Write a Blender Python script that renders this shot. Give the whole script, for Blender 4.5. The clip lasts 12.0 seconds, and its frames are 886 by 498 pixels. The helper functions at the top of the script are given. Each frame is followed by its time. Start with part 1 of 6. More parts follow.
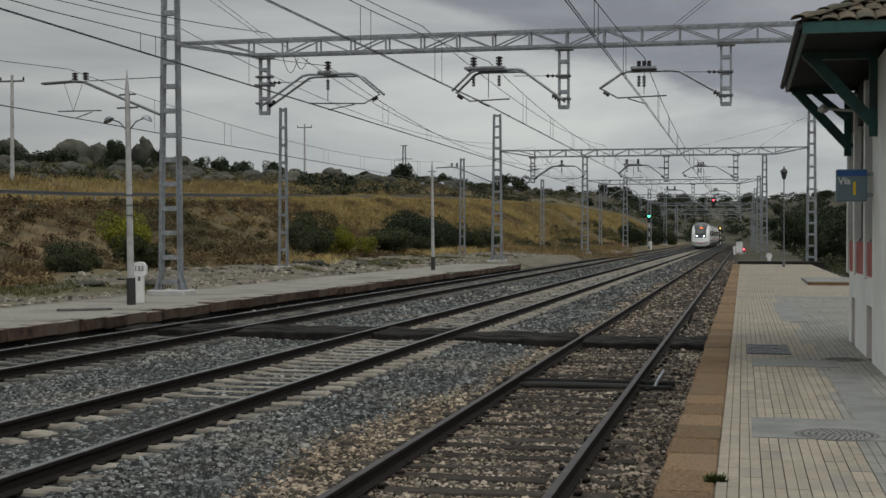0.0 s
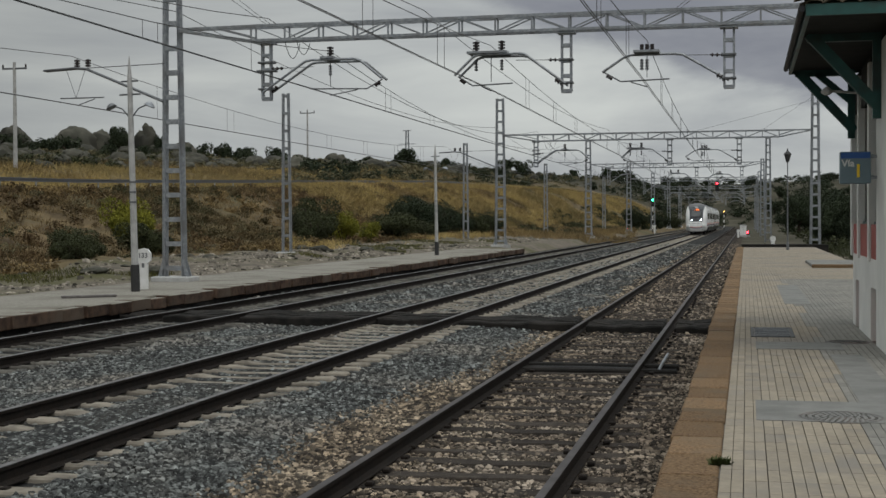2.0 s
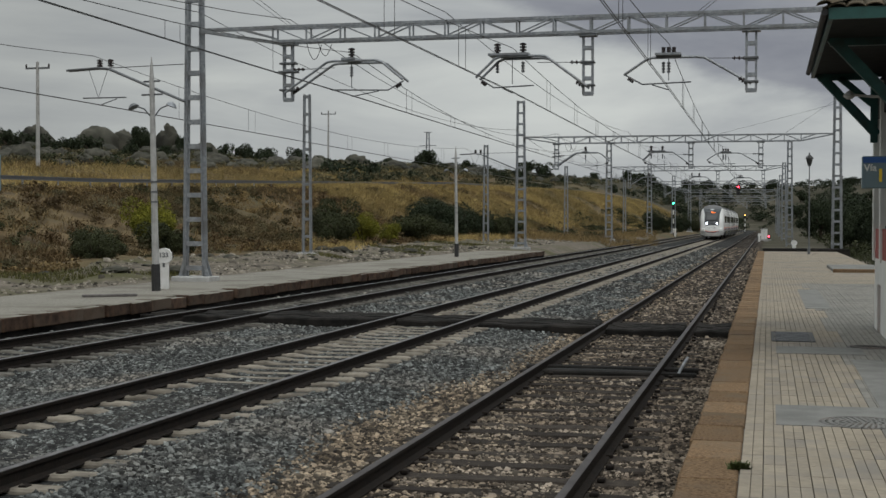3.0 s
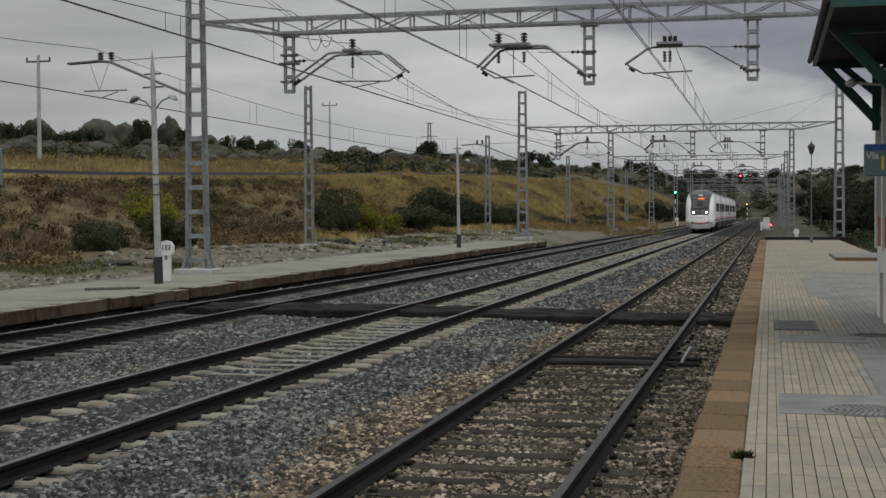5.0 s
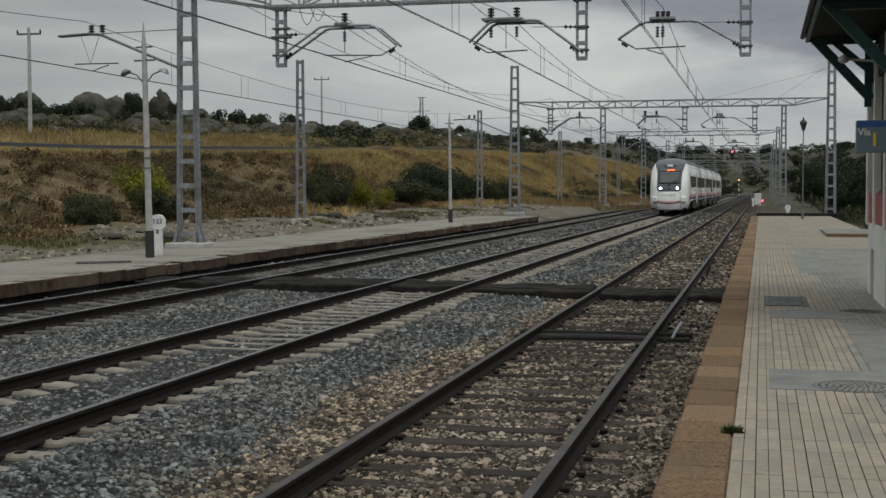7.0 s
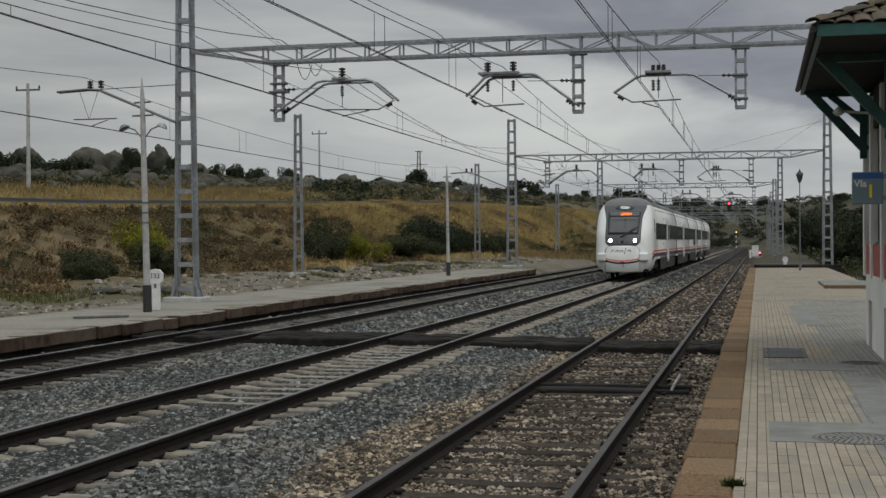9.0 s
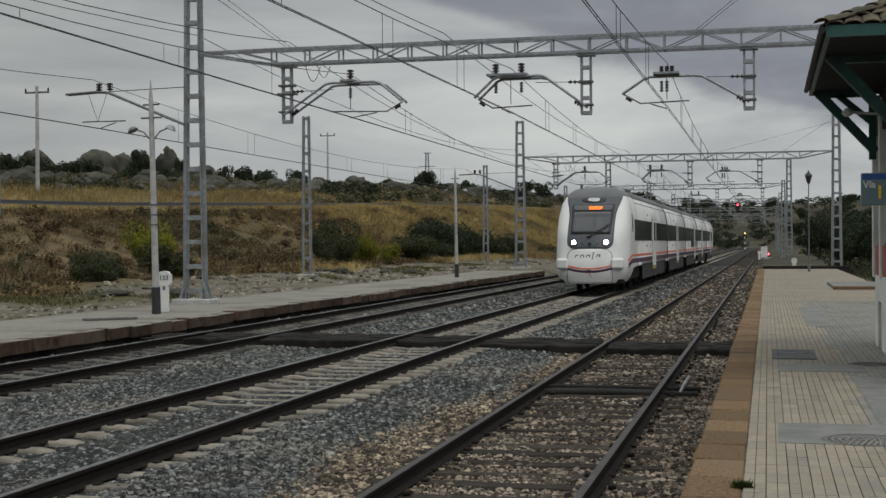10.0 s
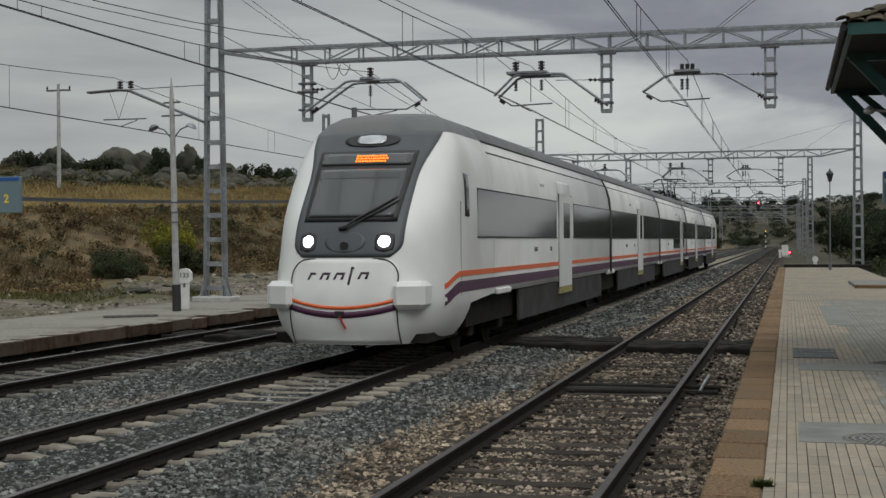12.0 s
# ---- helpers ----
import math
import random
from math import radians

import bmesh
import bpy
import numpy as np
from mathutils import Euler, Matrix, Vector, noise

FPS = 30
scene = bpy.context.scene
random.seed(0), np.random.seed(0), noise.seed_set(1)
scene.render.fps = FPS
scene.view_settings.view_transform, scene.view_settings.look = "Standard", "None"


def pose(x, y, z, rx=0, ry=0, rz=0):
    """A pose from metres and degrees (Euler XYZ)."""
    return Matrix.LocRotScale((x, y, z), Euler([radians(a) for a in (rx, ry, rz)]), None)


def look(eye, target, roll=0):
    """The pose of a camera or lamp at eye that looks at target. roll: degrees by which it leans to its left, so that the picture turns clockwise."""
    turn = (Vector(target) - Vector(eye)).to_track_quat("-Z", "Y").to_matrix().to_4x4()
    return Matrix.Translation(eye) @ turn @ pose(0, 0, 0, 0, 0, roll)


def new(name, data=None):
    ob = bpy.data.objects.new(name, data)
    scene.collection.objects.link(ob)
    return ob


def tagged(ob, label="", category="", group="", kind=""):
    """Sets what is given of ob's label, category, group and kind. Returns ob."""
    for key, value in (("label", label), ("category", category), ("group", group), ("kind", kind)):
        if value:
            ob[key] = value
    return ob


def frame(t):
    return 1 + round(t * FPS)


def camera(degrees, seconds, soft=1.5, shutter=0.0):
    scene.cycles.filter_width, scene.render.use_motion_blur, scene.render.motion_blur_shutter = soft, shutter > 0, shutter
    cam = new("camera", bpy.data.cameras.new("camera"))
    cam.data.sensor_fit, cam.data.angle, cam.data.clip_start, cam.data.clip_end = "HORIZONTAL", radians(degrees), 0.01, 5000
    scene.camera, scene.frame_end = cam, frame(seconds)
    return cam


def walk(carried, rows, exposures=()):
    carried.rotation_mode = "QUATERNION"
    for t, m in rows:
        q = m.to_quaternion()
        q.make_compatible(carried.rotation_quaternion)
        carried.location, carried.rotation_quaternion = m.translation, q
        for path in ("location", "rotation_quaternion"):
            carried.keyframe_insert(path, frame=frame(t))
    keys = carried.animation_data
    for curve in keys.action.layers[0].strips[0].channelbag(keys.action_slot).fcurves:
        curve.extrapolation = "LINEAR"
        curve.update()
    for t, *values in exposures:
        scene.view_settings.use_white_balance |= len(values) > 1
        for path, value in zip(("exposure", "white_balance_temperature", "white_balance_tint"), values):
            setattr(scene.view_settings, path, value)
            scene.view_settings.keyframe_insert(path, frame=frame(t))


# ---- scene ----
cam = camera(36.22, 12.0)
EYE = (0.0, 0.0, 1.70)
# seconds, turn to the left of the track's direction, tilt up, roll, in degrees
PATH = [
    (0, 12.482, -0.537, 0.024),
    (0.5, 12.599, -0.747, -0.077),
    (1, 12.627, -1.252, -0.181),
    (1.5, 12.843, -1.257, -0.181),
    (2, 12.637, -1.175, -0.322),
    (2.5, 13.234, -1.431, -0.110),
    (3, 13.478, -1.099, 0.077),
    (5, 13.572, -1.490, -0.299),
    (5.5, 13.226, -2.086, 0.187),
    (6, 13.481, -2.653, 0.312),
    (6.5, 13.353, -2.750, 0.106),
    (8.5, 13.154, -0.766, -0.262),
    (9, 13.123, -0.305, -0.336),
    (9.5, 13.146, -0.288, -0.515),
    (10, 13.478, -0.232, -0.417),
    (10.5, 13.554, -0.054, -0.298),
    (11, 13.900, -0.127, -0.270),
    (11.5, 14.126, -0.331, -0.456),
    (12, 14.309, -0.316, -0.331),
]


def aim(yaw, tilt, roll):
    y, p = radians(yaw), radians(tilt)
    way = Vector((-math.sin(y) * math.cos(p), math.cos(y) * math.cos(p), math.sin(p)))
    return look(EYE, Vector(EYE) + way * 50, roll)


walk(cam, [(t, aim(a, b, c)) for t, a, b, c in PATH])

# ---- light: an overcast autumn sky ----
world = bpy.data.worlds.new("sky")
scene.world = world
world.use_nodes = True
wn, wl = world.node_tree.nodes, world.node_tree.links
wn.clear()
w_out = wn.new("ShaderNodeOutputWorld")
w_bg = wn.new("ShaderNodeBackground")
w_sky = wn.new("ShaderNodeTexSky")
w_sky.sky_type, w_sky.sun_disc = "NISHITA", False
w_sky.sun_elevation, w_sky.sun_rotation = radians(52), radians(140)
w_hsv = wn.new("ShaderNodeHueSaturation")
w_hsv.inputs["Saturation"].default_value = 0.25
w_hsv.inputs["Value"].default_value = 0.10
w_co = wn.new("ShaderNodeTexCoord")
w_map = wn.new("ShaderNodeMapping")
w_map.inputs["Scale"].default_value = (1.3, 1.3, 5.5)
w_map.inputs["Location"].default_value = (0.35, 0.1, 0.2)
w_no = wn.new("ShaderNodeTexNoise")
w_no.inputs["Scale"].default_value = 2.0
w_no.inputs["Detail"].default_value = 7
w_no.inputs["Roughness"].default_value = 0.56
w_no.inputs["Distortion"].default_value = 0.4
w_ramp = wn.new("ShaderNodeValToRGB")
w_ramp.color_ramp.elements[0].position, w_ramp.color_ramp.elements[0].color = 0.36, (0.415, 0.440, 0.462, 1)
w_ramp.color_ramp.elements[1].position, w_ramp.color_ramp.elements[1].color = 0.62, (0.680, 0.712, 0.690, 1)
w_mix = wn.new("ShaderNodeMix")
w_mix.data_type = "RGBA"
w_mix.inputs["Factor"].default_value = 0.93
wl.new(w_co.outputs["Generated"], w_map.inputs["Vector"])
wl.new(w_map.outputs["Vector"], w_no.inputs["Vector"])
wl.new(w_no.outputs["Fac"], w_ramp.inputs["Fac"])
wl.new(w_sky.outputs["Color"], w_hsv.inputs["Color"])
wl.new(w_hsv.outputs["Color"], w_mix.inputs[6])
wl.new(w_ramp.outputs["Color"], w_mix.inputs[7])
# an overcast sky is brighter overhead than near the horizon
w_sep = wn.new("ShaderNodeSeparateXYZ")
wl.new(w_co.outputs["Generated"], w_sep.inputs["Vector"])
w_up = wn.new("ShaderNodeMapRange")
w_up.interpolation_type = "SMOOTHSTEP"
w_up.inputs["From Min"].default_value, w_up.inputs["From Max"].default_value = 0.22, 0.85
w_up.inputs["To Min"].default_value, w_up.inputs["To Max"].default_value = 1.0, 2.7
wl.new(w_sep.outputs["Z"], w_up.inputs["Value"])
w_mul = wn.new("ShaderNodeVectorMath")
w_mul.operation = "SCALE"


def w_math(op, a, b, c=None):
    node = wn.new("ShaderNodeMath")
    node.operation = op
    for k, v in enumerate((a, b, c)):
        if isinstance(v, (int, float)):
            node.inputs[k].default_value = v
        elif v is not None:
            wl.new(v, node.inputs[k])
    return node.outputs[0]


def w_range(value, lo, hi, a, b):
    node = wn.new("ShaderNodeMapRange")
    node.interpolation_type = "SMOOTHSTEP"
    for k, v in (("From Min", lo), ("From Max", hi), ("To Min", a), ("To Max", b)):
        node.inputs[k].default_value = v
    wl.new(value, node.inputs["Value"])
    return node.outputs["Result"]


# a darker deck of cloud with a ragged lower edge, lower towards the east, thinning out higher up
w_rag = wn.new("ShaderNodeTexNoise")
w_rag.inputs["Scale"].default_value, w_rag.inputs["Detail"].default_value, w_rag.inputs["Roughness"].default_value = 3.2, 8, 0.58
w_ragmap = wn.new("ShaderNodeMapping")
w_ragmap.inputs["Scale"].default_value = (1.5, 1.5, 4.5)
w_ragmap.inputs["Location"].default_value = (2.3, 0.7, 1.1)
wl.new(w_co.outputs["Generated"], w_ragmap.inputs["Vector"])
wl.new(w_ragmap.outputs["Vector"], w_rag.inputs["Vector"])
w_lift = w_math("MULTIPLY_ADD", w_sep.outputs["X"], 0.31, w_sep.outputs["Z"])
w_edge = w_math("MULTIPLY_ADD", w_math("SUBTRACT", w_rag.outputs["Fac"], 0.5), 0.075, w_lift)
w_deck = w_math("MULTIPLY", w_range(w_edge, 0.091, 0.106, 0.0, 1.0), w_range(w_sep.outputs["Z"], 0.20, 0.45, 1.0, 0.0))
w_under = wn.new("ShaderNodeMix")
w_under.data_type, w_under.blend_type = "RGBA", "MULTIPLY"
wl.new(w_deck, w_under.inputs["Factor"])
wl.new(w_mix.outputs[2], w_under.inputs[6])
w_under.inputs[7].default_value = (0.63, 0.632, 0.69, 1)
# the cloud is thinner towards the hidden sun's side of the view
w_dot = wn.new("ShaderNodeVectorMath")
w_dot.operation = "DOT_PRODUCT"
w_dot.inputs[1].default_value = Vector((-0.06, 1.0, 0.06)).normalized()
wl.new(w_co.outputs["Generated"], w_dot.inputs[0])
w_side = wn.new("ShaderNodeMapRange")
w_side.inputs["From Min"].default_value, w_side.inputs["From Max"].default_value = 0.89, 1.0
w_side.inputs["To Min"].default_value, w_side.inputs["To Max"].default_value = 0.80, 1.06
wl.new(w_dot.outputs["Value"], w_side.inputs["Value"])
w_thin = wn.new("ShaderNodeVectorMath")
w_thin.operation = "SCALE"
wl.new(w_under.outputs[2], w_thin.inputs[0])
wl.new(w_side.outputs["Result"], w_thin.inputs["Scale"])
wl.new(w_thin.outputs["Vector"], w_mul.inputs[0])
wl.new(w_up.outputs["Result"], w_mul.inputs["Scale"])
wl.new(w_mul.outputs["Vector"], w_bg.inputs["Color"])
w_bg.inputs["Strength"].default_value = 0.80
wl.new(w_bg.outputs["Background"], w_out.inputs["Surface"])

sun = new("sun", bpy.data.lights.new("sun", "SUN"))
sun.data.energy, sun.data.angle, sun.data.color = 0.9, radians(40), (1.0, 0.97, 0.93)
sun.matrix_world = look((0, 0, 50), (-25, 30, 0))


# ---- materials ----
def mat(name, color, color2=None, scale=8.0, rough=0.7, metal=0.0, bump=0.0, bump_scale=60.0, color3=None, scale3=0.6, spec=None, vary=0.0, island=0.0):
    """Colour that shifts between two tones by fine noise and towards a third by broad stains, with fine relief."""
    m = bpy.data.materials.new(name)
    m.use_nodes = True
    n, l = m.node_tree.nodes, m.node_tree.links
    b = n["Principled BSDF"]
    b.inputs["Roughness"].default_value, b.inputs["Metallic"].default_value = rough, metal
    b.inputs["Specular IOR Level"].default_value = (0.5 if rough < 0.7 else 0.15) if spec is None else spec
    co = n.new("ShaderNodeTexCoord")
    place = co.outputs["Object"]
    if vary:
        shift = n.new("ShaderNodeVectorMath")
        shift.operation = "MULTIPLY_ADD"
        shift.inputs[1].default_value = (40.0, 23.0, 11.0)
        l.new(n.new("ShaderNodeObjectInfo").outputs["Random"], shift.inputs[0])
        l.new(co.outputs["Object"], shift.inputs[2])
        place = shift.outputs["Vector"]

    def noised(sc, detail=5.0):
        t = n.new("ShaderNodeTexNoise")
        t.inputs["Scale"].default_value, t.inputs["Detail"].default_value = sc, detail
        l.new(place, t.inputs["Vector"])
        return t.outputs["Fac"]

    def mix(fac, a, c):
        x = n.new("ShaderNodeMix")
        x.data_type = "RGBA"
        l.new(fac, x.inputs["Factor"])
        for s, v in ((6, a), (7, c)):
            if isinstance(v, tuple):
                x.inputs[s].default_value = (*v, 1)
            else:
                l.new(v, x.inputs[s])
        return x.outputs[2]

    def spread(fac, lo, hi):
        r = n.new("ShaderNodeMapRange")
        r.inputs["From Min"].default_value, r.inputs["From Max"].default_value = lo, hi
        l.new(fac, r.inputs["Value"])
        return r.outputs["Result"]

    col = color
    if color2:
        col = mix(spread(noised(scale), 0.35, 0.65), color, color2)
    if color3:
        col = mix(spread(noised(scale3, 4.0), 0.48, 0.68), col, color3)
    if vary or island:
        src = n.new("ShaderNodeNewGeometry").outputs["Random Per Island"] if island else n.new("ShaderNodeObjectInfo").outputs["Random"]
        amount = island or vary
        v = n.new("ShaderNodeMapRange")
        v.inputs["To Min"].default_value, v.inputs["To Max"].default_value = 1 - amount, 1 + amount
        if amount > 0.9:
            # crushed stone: many dark faces, a few pale ones; glints put into the colour
            curve = n.new("ShaderNodeMath")
            curve.operation = "POWER"
            curve.inputs[1].default_value = 1.9
            l.new(src, curve.inputs[0])
            src = curve.outputs[0]
            v.inputs["To Min"].default_value, v.inputs["To Max"].default_value = 0.14, 2.55
        l.new(src, v.inputs["Value"])
        h = n.new("ShaderNodeHueSaturation")
        l.new(v.outputs["Result"], h.inputs["Value"])
        if isinstance(col, tuple):
            h.inputs["Color"].default_value = (*col, 1)
        else:
            l.new(col, h.inputs["Color"])
        col = h.outputs["Color"]
    if isinstance(col, tuple):
        b.inputs["Base Color"].default_value = (*col, 1)
    else:
        l.new(col, b.inputs["Base Color"])
    if bump:
        bp = n.new("ShaderNodeBump")
        bp.inputs["Strength"].default_value, bp.inputs["Distance"].default_value = min(1.0, bump), 0.02
        l.new(noised(bump_scale), bp.inputs["Height"])
        l.new(bp.outputs["Normal"], b.inputs["Normal"])
    return m


def glow(name, color, strength):
    m = mat(name, color, rough=0.3)
    b = m.node_tree.nodes["Principled BSDF"]
    b.inputs["Emission Color"].default_value = (*color, 1)
    b.inputs["Emission Strength"].default_value = strength
    return m


M_KERB = mat("ochre_stone", (0.275, 0.182, 0.104), (0.125, 0.080, 0.046), 45, 0.92, bump=0.9, bump_scale=110, color3=(0.185, 0.135, 0.088), scale3=3.0, vary=0.22)
M_TILE = mat("beige_tile", (0.305, 0.266, 0.208), (0.255, 0.222, 0.175), 14, 0.88, bump=0.3, bump_scale=90, color3=(0.225, 0.205, 0.178), scale3=1.2, vary=0.09)
M_TILE_FAR = mat("beige_tile_far", (0.305, 0.266, 0.208), (0.255, 0.222, 0.175), 14, 0.88, bump=0.3, bump_scale=90, color3=(0.225, 0.205, 0.178), scale3=0.4, island=0.08)
M_TILE_GREY = mat("grey_tile", (0.245, 0.236, 0.212), (0.21, 0.202, 0.182), 12, 0.88, bump=0.3, bump_scale=90, color3=(0.175, 0.172, 0.158), scale3=0.5, island=0.08)
M_JOINT = mat("dark_joint", (0.135, 0.122, 0.102), (0.18, 0.163, 0.138), 6, 0.95)
M_PATCH = mat("grey_concrete", (0.215, 0.215, 0.203), (0.18, 0.18, 0.17), 5, 0.88, bump=0.35, bump_scale=60, color3=(0.145, 0.145, 0.137), scale3=1.4)
# rail sides: rust, taken near to black with their shade in the colour
M_RAIL = mat("rusty_shaded_rail_side", (0.0115, 0.0098, 0.0088), (0.019, 0.0145, 0.0115), 12, 0.85, 0.0, bump=0.3, bump_scale=50)
M_RAILTOP = mat("worn_rail_head", (0.21, 0.205, 0.205), (0.09, 0.08, 0.078), 5, 0.42, 0.8)
M_RAILTOP_SIDE = mat("dull_rail_head", (0.085, 0.076, 0.074), (0.050, 0.043, 0.041), 5, 0.55, 0.6)
M_SLEEPER = mat("concrete_sleeper", (0.285, 0.258, 0.212), (0.215, 0.193, 0.158), 9, 0.92, bump=0.4, bump_scale=50, color3=(0.13, 0.115, 0.096), scale3=2.5, vary=0.2)
M_WOOD = mat("tarred_wood", (0.030, 0.025, 0.021), (0.055, 0.046, 0.038), 10, 0.9, bump=0.6, bump_scale=45, vary=0.3)
# ballast beds near-black: shade in the gaps between stones put into the colour
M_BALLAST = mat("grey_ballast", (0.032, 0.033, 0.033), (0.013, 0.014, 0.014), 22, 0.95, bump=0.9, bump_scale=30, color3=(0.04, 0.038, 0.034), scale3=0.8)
M_STONE = mat("grey_stones", (0.140, 0.149, 0.142), (0.010, 0.011, 0.011), 16, 0.8, spec=0.4, island=0.97, color3=(0.135, 0.125, 0.108), scale3=0.5)
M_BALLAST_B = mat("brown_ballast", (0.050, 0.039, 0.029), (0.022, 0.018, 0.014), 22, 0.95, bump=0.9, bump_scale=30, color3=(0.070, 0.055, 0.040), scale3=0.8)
M_STONE_B = mat("brown_stones", (0.225, 0.178, 0.124), (0.048, 0.038, 0.029), 8, 0.85, spec=0.3, island=0.95, color3=(0.25, 0.205, 0.15), scale3=0.6)
M_STONE_D = mat("dark_stones", (0.165, 0.134, 0.102), (0.048, 0.038, 0.030), 6, 0.9, island=1.0, color3=(0.235, 0.20, 0.16), scale3=1.5)
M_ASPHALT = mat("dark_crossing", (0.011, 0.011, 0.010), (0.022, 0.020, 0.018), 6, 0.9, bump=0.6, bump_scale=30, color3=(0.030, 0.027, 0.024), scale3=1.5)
M_DIRT = mat("pale_dirt", (0.29, 0.277, 0.242), (0.195, 0.184, 0.158), 16, 0.95, bump=0.7, bump_scale=30, color3=(0.16, 0.147, 0.12), scale3=0.5)
# tone contrast partly stands for shading of angle-section bars, put into the colour
M_STEEL = mat("galvanised_steel", (0.36, 0.38, 0.40), (0.23, 0.25, 0.27), 9, 0.5, 0.45, bump=0.15, bump_scale=40, color3=(0.22, 0.225, 0.23), scale3=1.6)
M_STEEL_D = mat("dull_steel", (0.17, 0.18, 0.19), (0.13, 0.135, 0.14), 9, 0.55, 0.5)
M_WIRE = mat("bronze_wire", (0.05, 0.05, 0.05), rough=0.5, metal=0.5)
M_INSUL = mat("brown_insulator", (0.025, 0.020, 0.020), (0.04, 0.03, 0.03), 30, 0.25)
M_CONC = mat("pale_concrete_post", (0.45, 0.45, 0.44), (0.37, 0.37, 0.36), 8, 0.85, bump=0.2, color3=(0.30, 0.30, 0.29), scale3=2)
M_BLACK = mat("black_paint", (0.018, 0.018, 0.018), (0.03, 0.03, 0.03), 20, 0.6)
M_WHITE = mat("white_paint", (0.74, 0.74, 0.73), (0.64, 0.64, 0.62), 6, 0.6)


# ---- building helpers ----
def smooth(a, b, v):
    t = min(1.0, max(0.0, (v - a) / (b - a)))
    return t * t * (3 - 2 * t)


def mesh_of(name, bm):
    me = bpy.data.meshes.new(name)
    bm.to_mesh(me)
    bm.free()
    return me


def part(name, bm, material, parent=None, label=""):
    """Links a bmesh as one mesh object, under a thing or part if one is given."""
    ob = new(name, mesh_of(name, bm))
    if material:
        ob.data.materials.append(material)
    if parent:
        ob.parent = parent
    return tagged(ob, label)


def thing(name, label, category, m=None, group="", kind=""):
    ob = new(name)
    ob.empty_display_size = 0.2
    if m is not None:
        ob.matrix_basis = m
    return tagged(ob, label, category, group, kind)


def box(bm, x0, x1, y0, y1, z0, z1, bevel=0.0, m=None):
    r = bmesh.ops.create_cube(bm, size=1.0)
    vs = r["verts"]
    bmesh.ops.transform(bm, matrix=Matrix.Translation(((x0 + x1) / 2, (y0 + y1) / 2, (z0 + z1) / 2)) @ Matrix.Diagonal((x1 - x0, y1 - y0, z1 - z0, 1)), verts=vs)
    if bevel:
        es = list({e for v in vs for e in v.link_edges})
        vs = bmesh.ops.bevel(bm, geom=es, offset=bevel, segments=1, affect="EDGES", profile=0.5)["verts"]
        vs = list({v for v in vs})
    if m is not None:
        bmesh.ops.transform(bm, matrix=m, verts=vs)
    return bm


def rod(bm, a, b, r, sides=8, r2=None):
    """A round bar from a to b."""
    a, b = Vector(a), Vector(b)
    d = b - a
    q = d.to_track_quat("Z", "Y").to_matrix().to_4x4()
    bmesh.ops.create_cone(bm, cap_ends=True, segments=sides, radius1=r, radius2=r if r2 is None else r2, depth=d.length, matrix=Matrix.Translation((a + b) / 2) @ q)
    return bm


def angle_bar(bm, a, b, w, t=None):
    """A flat square-section bar from a to b."""
    a, b = Vector(a), Vector(b)
    d = b - a
    q = d.to_track_quat("Z", "Y").to_matrix().to_4x4()
    r = bmesh.ops.create_cube(bm, size=1.0, matrix=Matrix.Translation((a + b) / 2) @ q @ Matrix.Diagonal((w, t or w, d.length, 1)))
    return r


def tube(bm, pts, r, sides=8):
    for a, b in zip(pts, pts[1:]):
        rod(bm, a, b, r, sides)
    return bm


def lathe(bm, rings, sides=12, at=(0, 0, 0)):
    """Rings of (radius, height) turned round a vertical axis."""
    loops = []
    for r, z in rings:
        loops.append([bm.verts.new((at[0] + r * math.cos(2 * math.pi * k / sides), at[1] + r * math.sin(2 * math.pi * k / sides), at[2] + z)) for k in range(sides)])
    for a, b in zip(loops, loops[1:]):
        for k in range(sides):
            bm.faces.new((a[k], a[(k + 1) % sides], b[(k + 1) % sides], b[k]))
    bm.faces.new(loops[0][::-1])
    bm.faces.new(loops[-1])
    return bm


def soup(name, verts, faces, material, parent=None):
    me = bpy.data.meshes.new(name)
    me.from_pydata(verts, [], faces)
    me.materials.append(material)
    ob = new(name, me)
    if parent:
        ob.parent = parent
    return ob


# ---- the lie of the land ----
SIDE_X, MID_X, FAR_X = -2.37, -6.70, -11.45
SIDE_Z, MAIN_Z = -0.35, -0.24
FAR_EDGE = -13.25


def hill_reach(q):
    """How far away the hill's crest lies, by direction."""
    return 235.0 + 325.0 * smooth(-0.30, -0.10, q)


